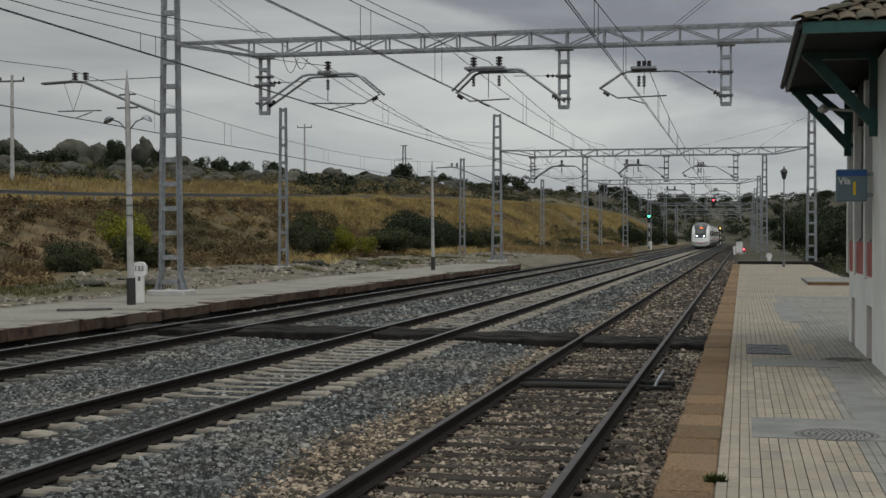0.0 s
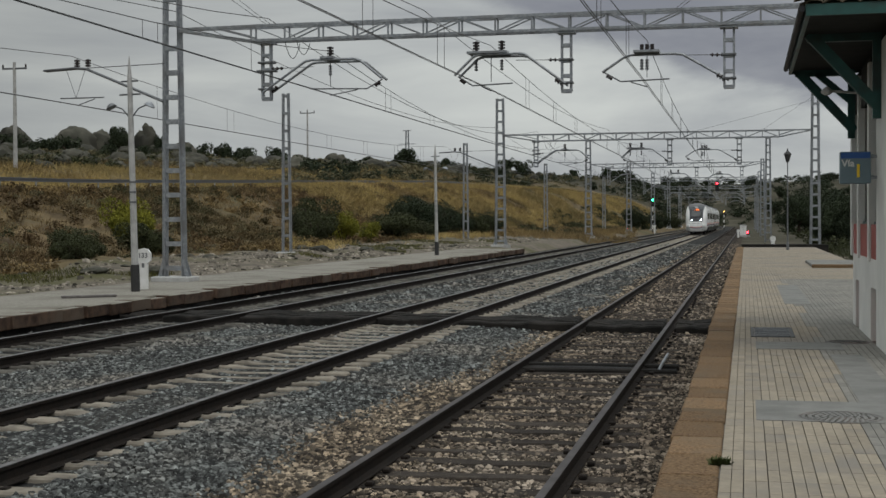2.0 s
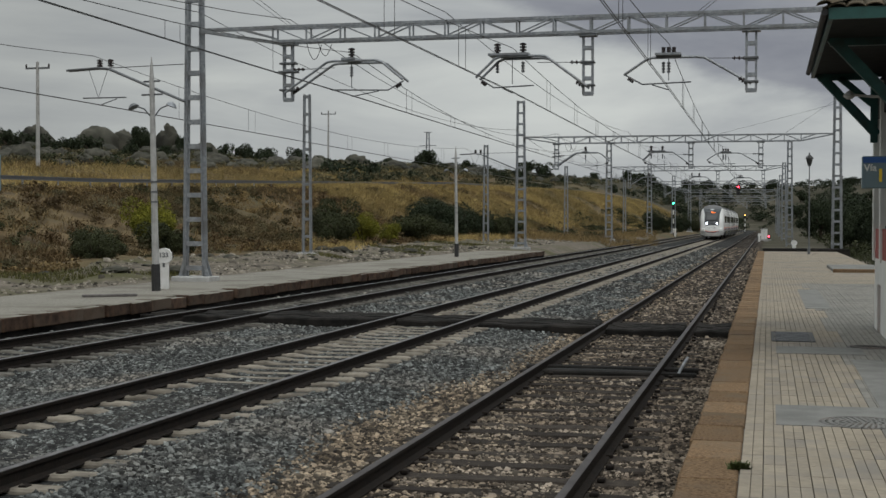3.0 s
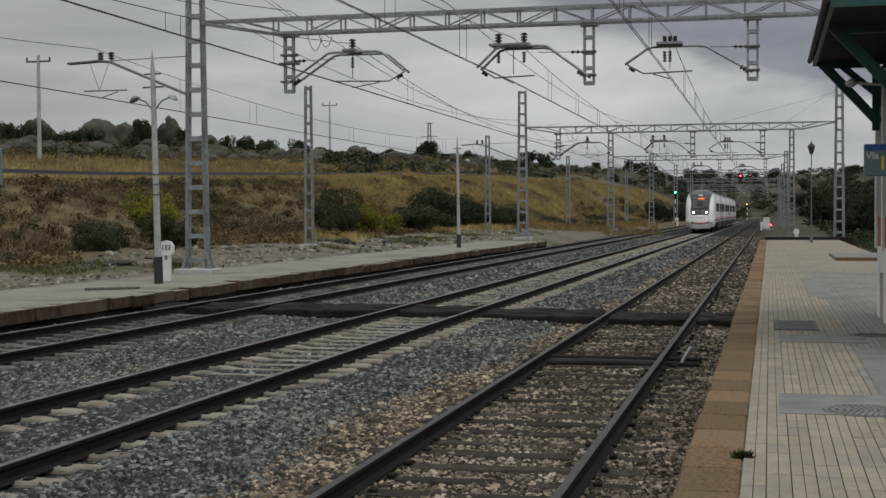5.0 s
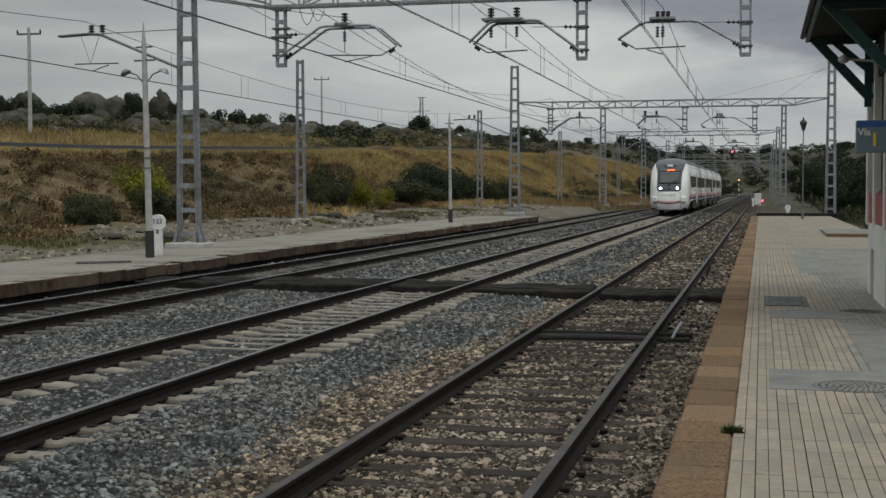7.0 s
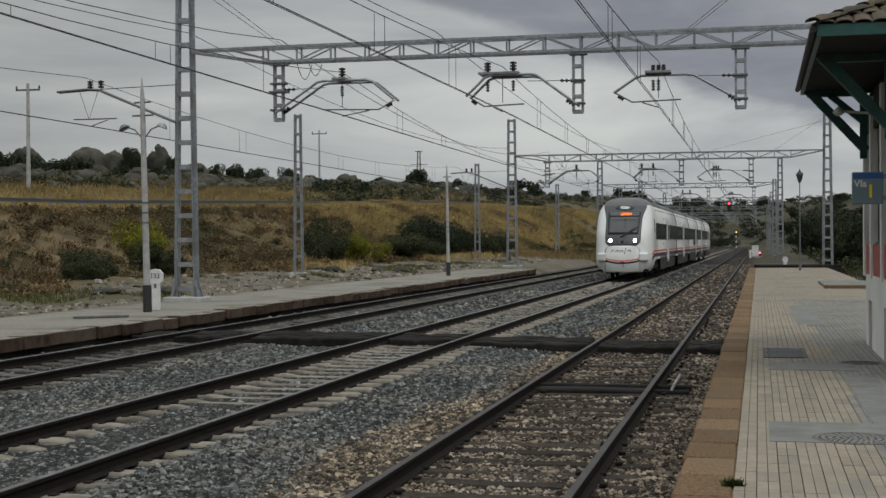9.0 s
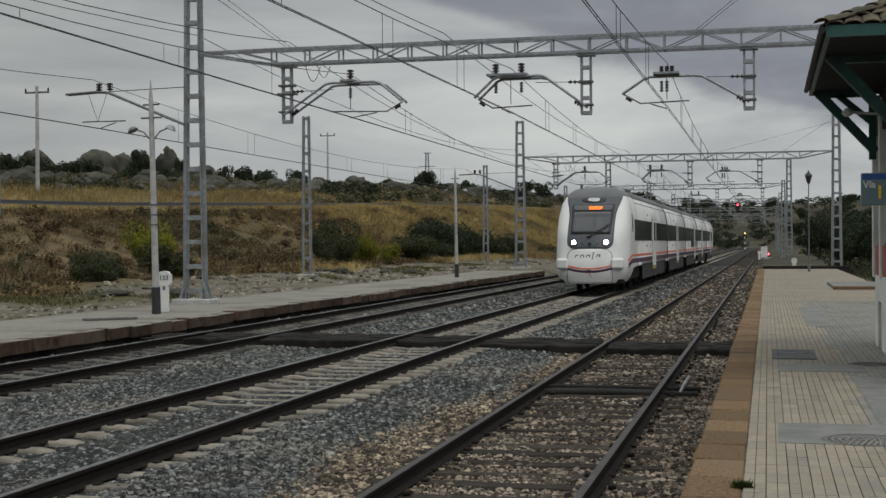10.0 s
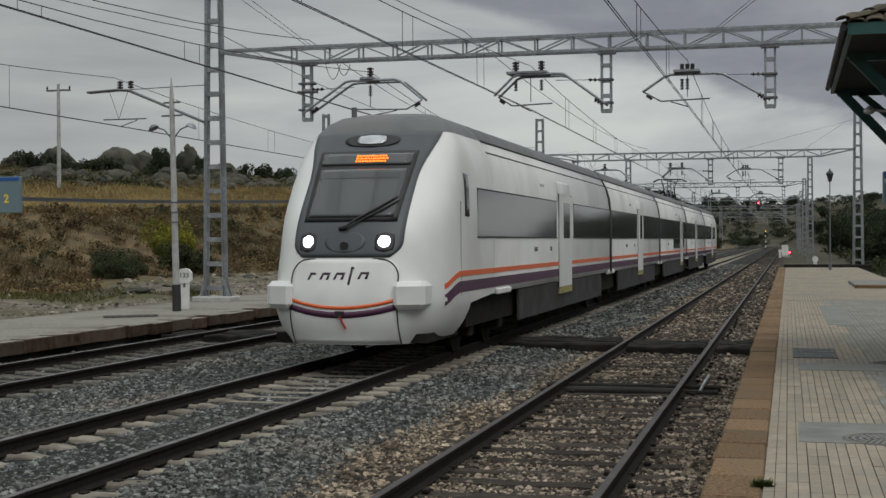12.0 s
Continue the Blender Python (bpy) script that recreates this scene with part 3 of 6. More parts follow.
def bracket(t, x, y, xw, side, k, detail):
    """A bent tube from the drop post at x over the wire at xw, with its insulators and steady arm."""
    zb, zt = 5.42, 6.28 if x < -2 else 6.17
    s = side
    for dy in ((-0.3, 0.3) if detail and x < -2 else (0,)):
        bm = tube(bmesh.new(), [(x, y + dy, zb), (x - s * 1.35 * k, y + dy, zt - 0.03), (x - s * 1.55 * k, y + dy, zt), (x - s * 2.9 * k, y + dy, zt), (x - s * 3.1 * k, y + dy, zt - 0.06), (x - s * 3.75 * k, y + dy, zb + 0.30)], 0.036 if detail else 0.045, 8)
        part("bracket_tube", bm, M_STEEL, t)
    spots = (-0.42, 0.30) if -8 < x < -2 else ((0.0,) if x < -8 else (-0.14, 0.0, 0.14))
    for dx in spots:
        bm = bmesh.new()
        insulator(bm, (xw + dx, y, zt + 0.08), (xw + dx, y, zt + (0.40 if x < -2 else 0.28)), 0.095 if x < -2 else 0.055, 4)
        part("insulator", bm, M_INSUL, t)
    part("insulator_plate", box(bmesh.new(), xw + min(spots) - 0.2, xw + max(spots) + 0.2, y - 0.36, y + 0.36, zt + 0.03, zt + 0.09), M_STEEL, t)
    if not detail:
        return
    # hanging strings under the tube and the jumper loops beside the post
    for dx in spots[:2]:
        bm = bmesh.new()
        insulator(bm, (xw + dx, y, zt - 0.12), (xw + dx, y, zt - 0.42), 0.05, 4)
        part("insulator_string", bm, M_STEEL_D, t)
    for j in range(2 if x < -8 else 0):
        bm = bmesh.new()
        a, c = Vector((x - s * (0.55 + 0.35 * j), y, 6.86)), Vector((x - s * (1.0 + 0.3 * j), y, 6.80))
        tube(bm, [a.lerp(c, u / 8) - Vector((0, 0, (0.45 - 0.1 * j) * 4 * (u / 8) * (1 - u / 8))) for u in range(9)], 0.010, 5)
        part("jumper_loop", bm, M_WIRE, t)
    for dz, w in ((0.86, 0.24), (0.62, 0.28), (0.10, 0.24)) if x < -8 else ((0.68, 0.19), (0.05, 0.19)):
        bm = box(bmesh.new(), x - w, x + w, y - 0.13, y + 0.13, zb + dz - 0.028, zb + dz + 0.028, 0.01)
        part("post_clamp", bm, M_STEEL_D, t)
    bm = bmesh.new()
    rod(bm, (xw, y, zt), (xw, y, 5.55), 0.012, 6)
    rod(bm, (x - s * 3.7 * k, y, zb + 0.30), (x - s * 3.2 * k, y, 5.46), 0.02, 6)
    rod(bm, (x - s * 3.2 * k, y, 5.46), (xw + s * 0.6, y, 5.50), 0.02, 6)
    rod(bm, (x - s * 2.9 * k, y, 5.44), (xw, y, 5.30), 0.016, 6)
    rod(bm, (x, y, 6.1), (x - s * 1.4, y, 6.13), 0.010, 6)
    part("steady_arm", bm, M_STEEL_D, t)
    for a, b, r in (((x - s * 0.12, y, 6.1), (x - s * 0.5, y, 6.11), 0.05), ((x - s * 0.1, y, zb + 0.02), (x - s * 0.32, y, zb + 0.16), 0.07), ((x - s * 3.62 * k, y, zb + 0.22), (x - s * 3.45 * k, y, zb + 0.12), 0.06)):
        bm = bmesh.new()
        insulator(bm, a, b, r, 3)
        part("insulator", bm, M_INSUL, t)


def portal(y, left, right, detail):
    t = thing("catenary_portal", "galvanised lattice steel portal carrying the overhead wires", "catenary portal", group="portals over the tracks")
    bm = bmesh.new()
    lattice_mast(bm, left, y, 0.12, 9.75, 0.54, 0.32)
    for s in (-1, 1):
        for e in (-1, 1):
            angle_bar(bm, (left + s * 0.44, y + e * 0.10, 0.12), (left + s * 0.29, y + e * 0.10, 0.62), 0.02, 0.10)
    part("mast", bm, M_STEEL, t)
    bm = bmesh.new()
    box(bm, left - 0.6, left + 0.6, y - 0.4, y + 0.4, -0.5, 0.13, 0.03)
    part("footing", bm, M_CONC, t)
    bm = bmesh.new()
    lattice_mast(bm, right, y, -0.55, 9.75, 0.46, 0.26)
    part("mast", bm, M_STEEL, t)
    bm = bmesh.new()
    truss(bm, left + 0.3 + 2.2, right - 2.2, y, BEAM_Z)
    for xa, xb in ((left + 0.25, left + 2.5), (right - 0.25, right - 2.2)):
        for e in (-1, 1):
            angle_bar(bm, (xa, y + e * 0.1, BEAM_Z + 0.42), (xb, y + e * 0.21, BEAM_Z + 0.42), 0.07)
            angle_bar(bm, (xa, y + e * 0.1, BEAM_Z + 0.38), (xb, y + e * 0.21, BEAM_Z), 0.07)
            angle_bar(bm, ((xa + xb) / 2, y + e * 0.15, BEAM_Z + 0.42), (xb, y + e * 0.21, BEAM_Z + 0.42 - 0.3), 0.05)
    part("beam", bm, M_STEEL, t)
    for x, xw, s, k in ((-13.45, FAR_X - 0.1, -1, 0.93), (-4.80, MID_X - 0.2, 1, 0.82), (-0.45, SIDE_X - 0.25, 1, 0.90)):
        bm = bmesh.new()
        drop_post(bm, x, y, 5.24, BEAM_Z)
        part("drop_post", bm, M_STEEL, t)
        bracket(t, x, y, xw, s, k, detail)
    return t


for k, py in enumerate(PORTALS):
    portal(py, (-16.35, -15.83)[k] if k < 2 else -15.5, (4.6, 4.2)[k] if k < 2 else 2.05, k < 2)


def strand(bm, pts, r, sides=5):
    """One unbroken wire that runs along y through the points."""
    rings = [[bm.verts.new((x + r * math.cos(2 * math.pi * k / sides), y, z + r * math.sin(2 * math.pi * k / sides))) for k in range(sides)] for x, y, z in pts]
    for a, b in zip(rings, rings[1:]):
        for k in range(sides):
            bm.faces.new((a[k], a[(k + 1) % sides], b[(k + 1) % sides], b[k]))
    return bm


def wire(name, label, x, ys, z, sag, r, step=12):
    """A wire that hangs from portal to portal."""
    bm = bmesh.new()
    pts = []
    for a, b in zip(ys, ys[1:]):
        for k in range(step):
            u = k / step
            pts.append((x, a + (b - a) * u, z - sag * 4 * u * (1 - u)))
    pts.append((x, ys[-1], z))
    strand(bm, pts, r)
    return tagged(part(name, bm, M_WIRE), label, "overhead wire", group="overhead wires")


def catenary(x, zm=6.55, zc=5.32, ys=(-11.0, *PORTALS), swing=0.0, msag=1.12):
    t = thing("overhead_line", "messenger and contact wires with droppers above a track", "overhead wire", group="overhead wires")
    for nm, z, sag, r in (("messenger_wire", zm, msag, 0.0085), ("contact_wire", zc, 0.02, 0.008), ("contact_wire", zc + 0.005, 0.02, 0.008)):
        bm = bmesh.new()
        off = 0.04 if r == 0.008 and z > zc else 0.0
        whole = []
        for a, b in zip(ys, ys[1:]):
            whole += [(x + off + (swing * (1 - k / 12) if a < 0 else 0.0), a + (b - a) * k / 12, z - sag * 4 * (k / 12) * (1 - k / 12)) for k in range(12)]
        strand(bm, whole + [(x + off, ys[-1], z)], r * 1.15)
        part(nm, bm, M_WIRE, t)
    for a, b in zip(ys[:3], ys[1:4]):
        for k in range(1, 8):
            for e in (-0.35, 0.35):
                u = k / 8
                yy = a + (b - a) * u + e
                uu = (yy - a) / (b - a)
                bm = bmesh.new()
                xx = x + (swing * (1 - uu) if a < 0 else 0.0)
                rod(bm, (xx, yy, zc), (xx, yy, zm - msag * 4 * uu * (1 - uu)), 0.006, 4)
                part("dropper", bm, M_WIRE, t)
    return t


for cx, sw, sg_ in ((FAR_X - 0.1, 0.1, 1.15), (MID_X - 0.2, -0.6, 0.65), (SIDE_X - 0.25, -0.1, 0.72)):
    catenary(cx, swing=sw, msag=sg_)
catenary(-19.6, 6.67, 5.24, msag=0.80)
for fx, fz, fs in ((-16.2, 7.85, 0.9), (-13.4, 7.55, 1.3), (-8.8, 7.6, 0.6)):
    wire("feeder_wire", "thin feeder wire strung between the portals", fx, (-11.0, *PORTALS), fz, fs, 0.011)


def stay_wire(a, b):
    bm = rod(bmesh.new(), a, b, 0.007, 5)
    tagged(part("stay_wire", bm, M_WIRE), "thin straight stay wire tied to a portal", "overhead wire", group="stay wires")


for dx in (0.0, 0.12):
    stay_wire((-1.9 + dx, 37.0, 7.34), (0.1 + dx, 31.0, 7.75))
    stay_wire((-13.4 + dx, 37.0, 7.34), (-13.1 + 2 * dx, 31.0, 7.75))
stay_wire((-3.4, 88.0, 7.3), (4.2, 88.0, 9.2))
stay_wire((0.9, 88.0, 7.3), (4.2, 88.0, 9.5))


def side_bracket(x, y):
    """The raised boom that carries the siding's wire behind the opposite platform."""
    t = thing("side_cantilever", "grey steel cantilever boom with insulators over the siding wire", "cantilever", group="cantilevers")
    bm = bmesh.new()
    for dy in (-0.08, 0.08):
        tube(bm, [(x - 0.3, y + dy, 5.25), (x - 2.75, y + dy, 6.27), (x - 3.1, y + dy, 6.3), (x - 4.1, y + dy, 6.25)], 0.035, 8)
    part("boom", bm, M_STEEL_D, t)
    bm = bmesh.new()
    rod(bm, (x - 0.2, y, 6.36), (x - 2.75, y, 6.30), 0.012, 6)
    part("tie_rod", bm, M_WIRE, t)
    for dx in (-2.75, -3.1):
        bm = bmesh.new()
        insulator(bm, (x + dx + 0.05, y, 6.33), (x + dx + 0.05, y, 6.56), 0.09, 3)
        part("insulator", bm, M_INSUL, t)
    bm = bmesh.new()
    rod(bm, (x - 2.2, y, 5.42), (x - 3.6, y, 5.42), 0.02, 6)
    rod(bm, (x - 2.5, y, 5.38), (x - 3.0, y, 5.22), 0.016, 6)
    rod(bm, (x - 3.4, y, 6.25), (x - 3.1, y, 5.42), 0.008, 5)
    rod(bm, (x - 2.8, y, 6.25), (x - 3.1, y, 5.42), 0.008, 5)
    part("steady_arm", bm, M_STEEL_D, t)


side_bracket(-16.35, 37.0)
side_bracket(-15.83, 88.0)


def line_mast(x, y, top):
    t = thing("line_mast", "slim grey lattice steel mast standing in the verge", "mast", group="masts beside the siding")
    z0 = land(x, y) - 0.3
    bm = bmesh.new()
    lattice_mast(bm, x, y, z0, top, 0.34, 0.20, 0.15, 0.8, 0.06)
    part("mast", bm, M_STEEL, t)
    bm = bmesh.new()
    box(bm, x - 0.45, x + 0.45, y - 0.35, y + 0.35, z0 - 0.3, z0 + 0.35, 0.03)
    part("footing", bm, M_CONC, t)


for mx, my, mz in ((-21.6, 62.0, 7.88), (-22.3, 108.0, 8.05), (-22.0, 151.0, 8.1), (-20.5, 200.0, 8.1)):
    line_mast(mx, my, mz)


# ---- the train: its own space has the nose at y = 0, the rail's top at z = 0, and the body running back along +y ----
M_TWHITE = mat("white_train_paint", (0.74, 0.75, 0.735), (0.70, 0.71, 0.695), 1.5, 0.36, spec=0.4, color3=(0.60, 0.60, 0.58), scale3=0.5)
M_TGREY = mat("grey_train_paint", (0.078, 0.086, 0.094), (0.068, 0.075, 0.083), 2, 0.42, spec=0.35)
M_TROOF = mat("grey_roof_paint", (0.125, 0.13, 0.132), (0.10, 0.105, 0.108), 2, 0.55, color3=(0.14, 0.14, 0.14), scale3=0.7)
M_TSKIRT = mat("grey_skirt_paint", (0.070, 0.071, 0.070), (0.045, 0.045, 0.044), 2, 0.75, color3=(0.04, 0.037, 0.034), scale3=0.9)
M_TGLASS = mat("dark_train_glass", (0.045, 0.048, 0.050), rough=0.08, spec=0.75)
M_TBLACK = mat("black_rubber", (0.012, 0.012, 0.013), (0.02, 0.02, 0.02), 8, 0.55)
# dirt, plus the shade beneath the train put into the colour
M_UNDER = mat("dirty_shaded_underframe", (0.012, 0.011, 0.010), (0.024, 0.021, 0.019), 6, 0.85)
M_ORANGE = mat("orange_stripe", (0.72, 0.13, 0.03), rough=0.4)
M_PURPLE = mat("purple_stripe", (0.07, 0.018, 0.055), rough=0.4)
M_LOGO = mat("dark_purple_mark", (0.05, 0.02, 0.045), rough=0.4)
M_LAMP = glow("white_headlamp", (0.86, 0.90, 1.0), 9.0)
M_LED = glow("orange_display", (1.0, 0.17, 0.01), 2.6)
M_CHROME = mat("lamp_reflector", (0.55, 0.57, 0.58), (0.42, 0.44, 0.45), 6, 0.2, 0.6)
NOSE_END = 4.6


def steps(table, v):
    """Reads a curve given by a few (place, value) knots."""
    return float(np.interp(v, [a for a, _ in table], [b for _, b in table]))


LEAN = ((0.35, 0.20), (0.6, 0.09), (0.9, 0.05), (1.15, 0.08), (1.7, 0.25), (2.0, 0.36), (2.3, 0.54), (2.6, 0.82), (3.4, 1.60), (3.78, 2.02), (3.95, 2.18), (4.08, 2.42), (4.16, 2.85), (4.22, 3.6), (4.25, 4.6))
HALF = ((0.35, 1.22), (0.55, 1.36), (0.8, 1.44), (1.0, 1.47), (2.5, 1.47), (2.9, 1.455), (3.2, 1.42), (3.5, 1.34), (3.78, 1.20), (3.95, 1.07), (4.08, 0.90), (4.16, 0.68), (4.22, 0.38), (4.25, 0.0))


def nose_lean(z):
    # the knots are smoothed, so that the skin has no creases
    return sum(steps(LEAN, z + d) for d in (-0.16, -0.08, 0, 0.08, 0.16)) / 5 if z < 3.7 else steps(LEAN, z)


def nose_half(z):
    return steps(HALF, z)


def nose_corner(z):
    return max(0.0, min(steps(((0.3, 1.75), (1.9, 1.75), (3.2, 1.05), (3.78, 0.60)), z), NOSE_END - nose_lean(z)))


def nose_y(x, z):
    """How far the front's skin lies behind the nose, at x and z."""
    w = nose_half(z)
    u = min(1.0, abs(x) / w) if w > 0 else 1.0
    n = 2.7
    return nose_lean(z) + nose_corner(z) * (1 - (1 - u ** n) ** (1 / n))


def nose_shell(z_list, back):
    bm = bmesh.new()
    n = 2.7
    cols = 34
    rows = []
    for z in z_list:
        w, c, l = nose_half(z), nose_corner(z), nose_lean(z)
        e = back(z)
        row = [bm.verts.new((-w, e, z))]
        for k in range(cols + 1):
            th = -math.pi / 2 + math.pi * k / cols
            s, co = math.sin(th), math.cos(th)
            x = w * math.copysign(abs(s) ** (2 / n), s)
            y = min(e - 0.02 if k in (0, cols) else e, l + c * (1 - abs(co) ** (2 / n)))
            row.append(bm.verts.new((x, y, z)))
        row.append(bm.verts.new((w, e, z)))
        rows.append(row)
    for a, b in zip(rows, rows[1:]):
        for k in range(len(a) - 1):
            bm.faces.new((a[k], a[k + 1], b[k + 1], b[k]))
    bmesh.ops.remove_doubles(bm, verts=bm.verts, dist=0.0005)
    bmesh.ops.recalc_face_normals(bm, faces=bm.faces)
    for f in bm.faces:
        f.smooth = True
    return bm


def face_patch(outline, lift, depth=0.012, n=None):
    """A plate on the nose: the outline is a function from (u, v) in 0..1 to (x, z)."""
    bm = bmesh.new()
    nu, nv = n or (14, 12)
    g = []
    for j in range(nv + 1):
        row = []
        for i in range(nu + 1):
            x, z = outline(i / nu, j / nv)
            row.append(bm.verts.new((x * (1 + 0.6 * lift), nose_y(x, z) - lift, z + (lift if z > 3.0 else 0.0))))
        g.append(row)
    for j in range(nv):
        for i in range(nu):
            f = bm.faces.new((g[j][i], g[j][i + 1], g[j + 1][i + 1], g[j + 1][i]))
            f.smooth = True
    bmesh.ops.recalc_face_normals(bm, faces=bm.faces)
    if sum(f.normal.y for f in bm.faces) > 0:
        bmesh.ops.reverse_faces(bm, faces=bm.faces)
    r = bmesh.ops.extrude_face_region(bm, geom=list(bm.faces))
    vs = [v for v in r["geom"] if isinstance(v, bmesh.types.BMVert)]
    bmesh.ops.translate(bm, verts=vs, vec=(0, depth, 0))
    bmesh.ops.recalc_face_normals(bm, faces=bm.faces)
    return bm


def quad_outline(b0, b1, t0, t1):
    def f(u, v):
        a = (b0[0] + (b1[0] - b0[0]) * u, b0[1] + (b1[1] - b0[1]) * u)
        c = (t0[0] + (t1[0] - t0[0]) * u, t0[1] + (t1[1] - t0[1]) * u)
        return a[0] + (c[0] - a[0]) * v, a[1] + (c[1] - a[1]) * v
    return f


def round_outline(cx, cz, w, h, power=4.0):
    """A rounded rectangle filled from its middle line outward."""
    def f(u, v):
        s = 2 * v - 1
        z = cz + h * s
        half = w * (max(0.0, 1 - abs(s) ** power)) ** (1 / power)
        half = max(half, 0.02 * w)
        return cx + half * (2 * u - 1), z
    return f


def band(x, y0, y1, z0, z1, t=0.012):
    bm = bmesh.new()
    box(bm, min(x, x + t), max(x, x + t), y0, y1, z0, z1)
    return bm


def body_section(bm, y0, y1, zs):
    left = [[bm.verts.new((s * nose_half(z), y, z)) for z in zs] for y in (y0, y1) for s in (-1, 1)]
    a0, b0, a1, b1 = left
    for p, q in ((a0, a1), (b0, b1)):
        for k in range(len(zs) - 1):
            bm.faces.new((p[k], p[k + 1], q[k + 1], q[k])).smooth = True
    return a0, b0, a1, b1


def side_patch(s, y0, y1, z0, z1, lift):
    """A plate that follows the bulge of the body's side."""
    bm = bmesh.new()
    rows = []
    for k in range(7):
        z = z0 + (z1 - z0) * k / 6
        rows.append([bm.verts.new((s * (nose_half(z) + lift), y, z)) for y in (y0, y1)])
    for p, q in zip(rows, rows[1:]):
        bm.faces.new((p[0], p[1], q[1], q[0])).smooth = True
    r = bmesh.ops.extrude_face_region(bm, geom=list(bm.faces))
    bmesh.ops.translate(bm, verts=[v for v in r["geom"] if isinstance(v, bmesh.types.BMVert)], vec=(-s * (lift + 0.01), 0, 0))
    bmesh.ops.recalc_face_normals(bm, faces=bm.faces)
    return bm


def car_body(y0, y1):
    bm = bmesh.new()
    zs = [1.0, 1.3, 2.0, 2.5, 2.7, 2.9, 3.05, 3.2, 3.35, 3.5, 3.64, 3.78]
    a0, b0, a1, b1 = body_section(bm, y0, y1, zs)
    for a, b in ((a0, b0), (a1, b1)):
        bm.faces.new([*a, *b[::-1]])
    bm.faces.new((a0[0], a1[0], b1[0], b0[0]))
    bmesh.ops.recalc_face_normals(bm, faces=bm.faces)
    return bm


def car_roof(y0, y1):
    bm = bmesh.new()
    zs = [3.78, 3.86, 3.95, 4.02, 4.08, 4.12, 4.16, 4.19, 4.22, 4.24, 4.25]
    a0, b0, a1, b1 = body_section(bm, y0, y1, zs)
    for a, b in ((a0, b0), (a1, b1)):
        bm.faces.new([*a, *b[::-1]])
    bmesh.ops.remove_doubles(bm, verts=bm.verts, dist=0.001)
    bmesh.ops.recalc_face_normals(bm, faces=bm.faces)
    return bm


def gangway_bm(y):
    """The dark bellows between two body sections."""
    bm = car_body(y - 0.17, y + 0.17)
    for v in bm.verts:
        v.co.x *= 1.016
    return bm


def wheel_bm():
    bm = bmesh.new()
    rod(bm, (-0.06, 0, 0), (0.06, 0, 0), 0.42, 24)
    rod(bm, (0.05, 0, 0), (0.085, 0, 0), 0.45, 24)
    rod(bm, (-0.085, 0, 0), (-0.05, 0, 0), 0.14, 14)
    return bm


def bogie(t, y):
    b = part("bogie", box(bmesh.new(), -1.1, 1.1, y - 1.75, y + 1.75, 0.45, 0.72, 0.05), M_UNDER, t)
    for s in (-1, 1):
        bm = bmesh.new()
        box(bm, s * 1.12 - 0.07, s * 1.12 + 0.07, y - 1.6, y + 1.6, 0.5, 0.72, 0.03)
        for dy in (-1.25, 1.25):
            box(bm, s * 1.12 - 0.13, s * 1.12 + 0.13, y + dy - 0.17, y + dy + 0.17, 0.26, 0.62, 0.03)
            for k in (-0.32, 0.32):
                rod(bm, (s * 1.12, y + dy + k, 0.55), (s * 1.12, y + dy + k, 0.9), 0.09, 10)
        part("side_frame", bm, M_UNDER, b)
        for dy in (-1.25, 1.25):
            w = part("wheel", wheel_bm(), M_UNDER, b)
            w.location = (s * 0.87, y + dy, 0.42)
    return b


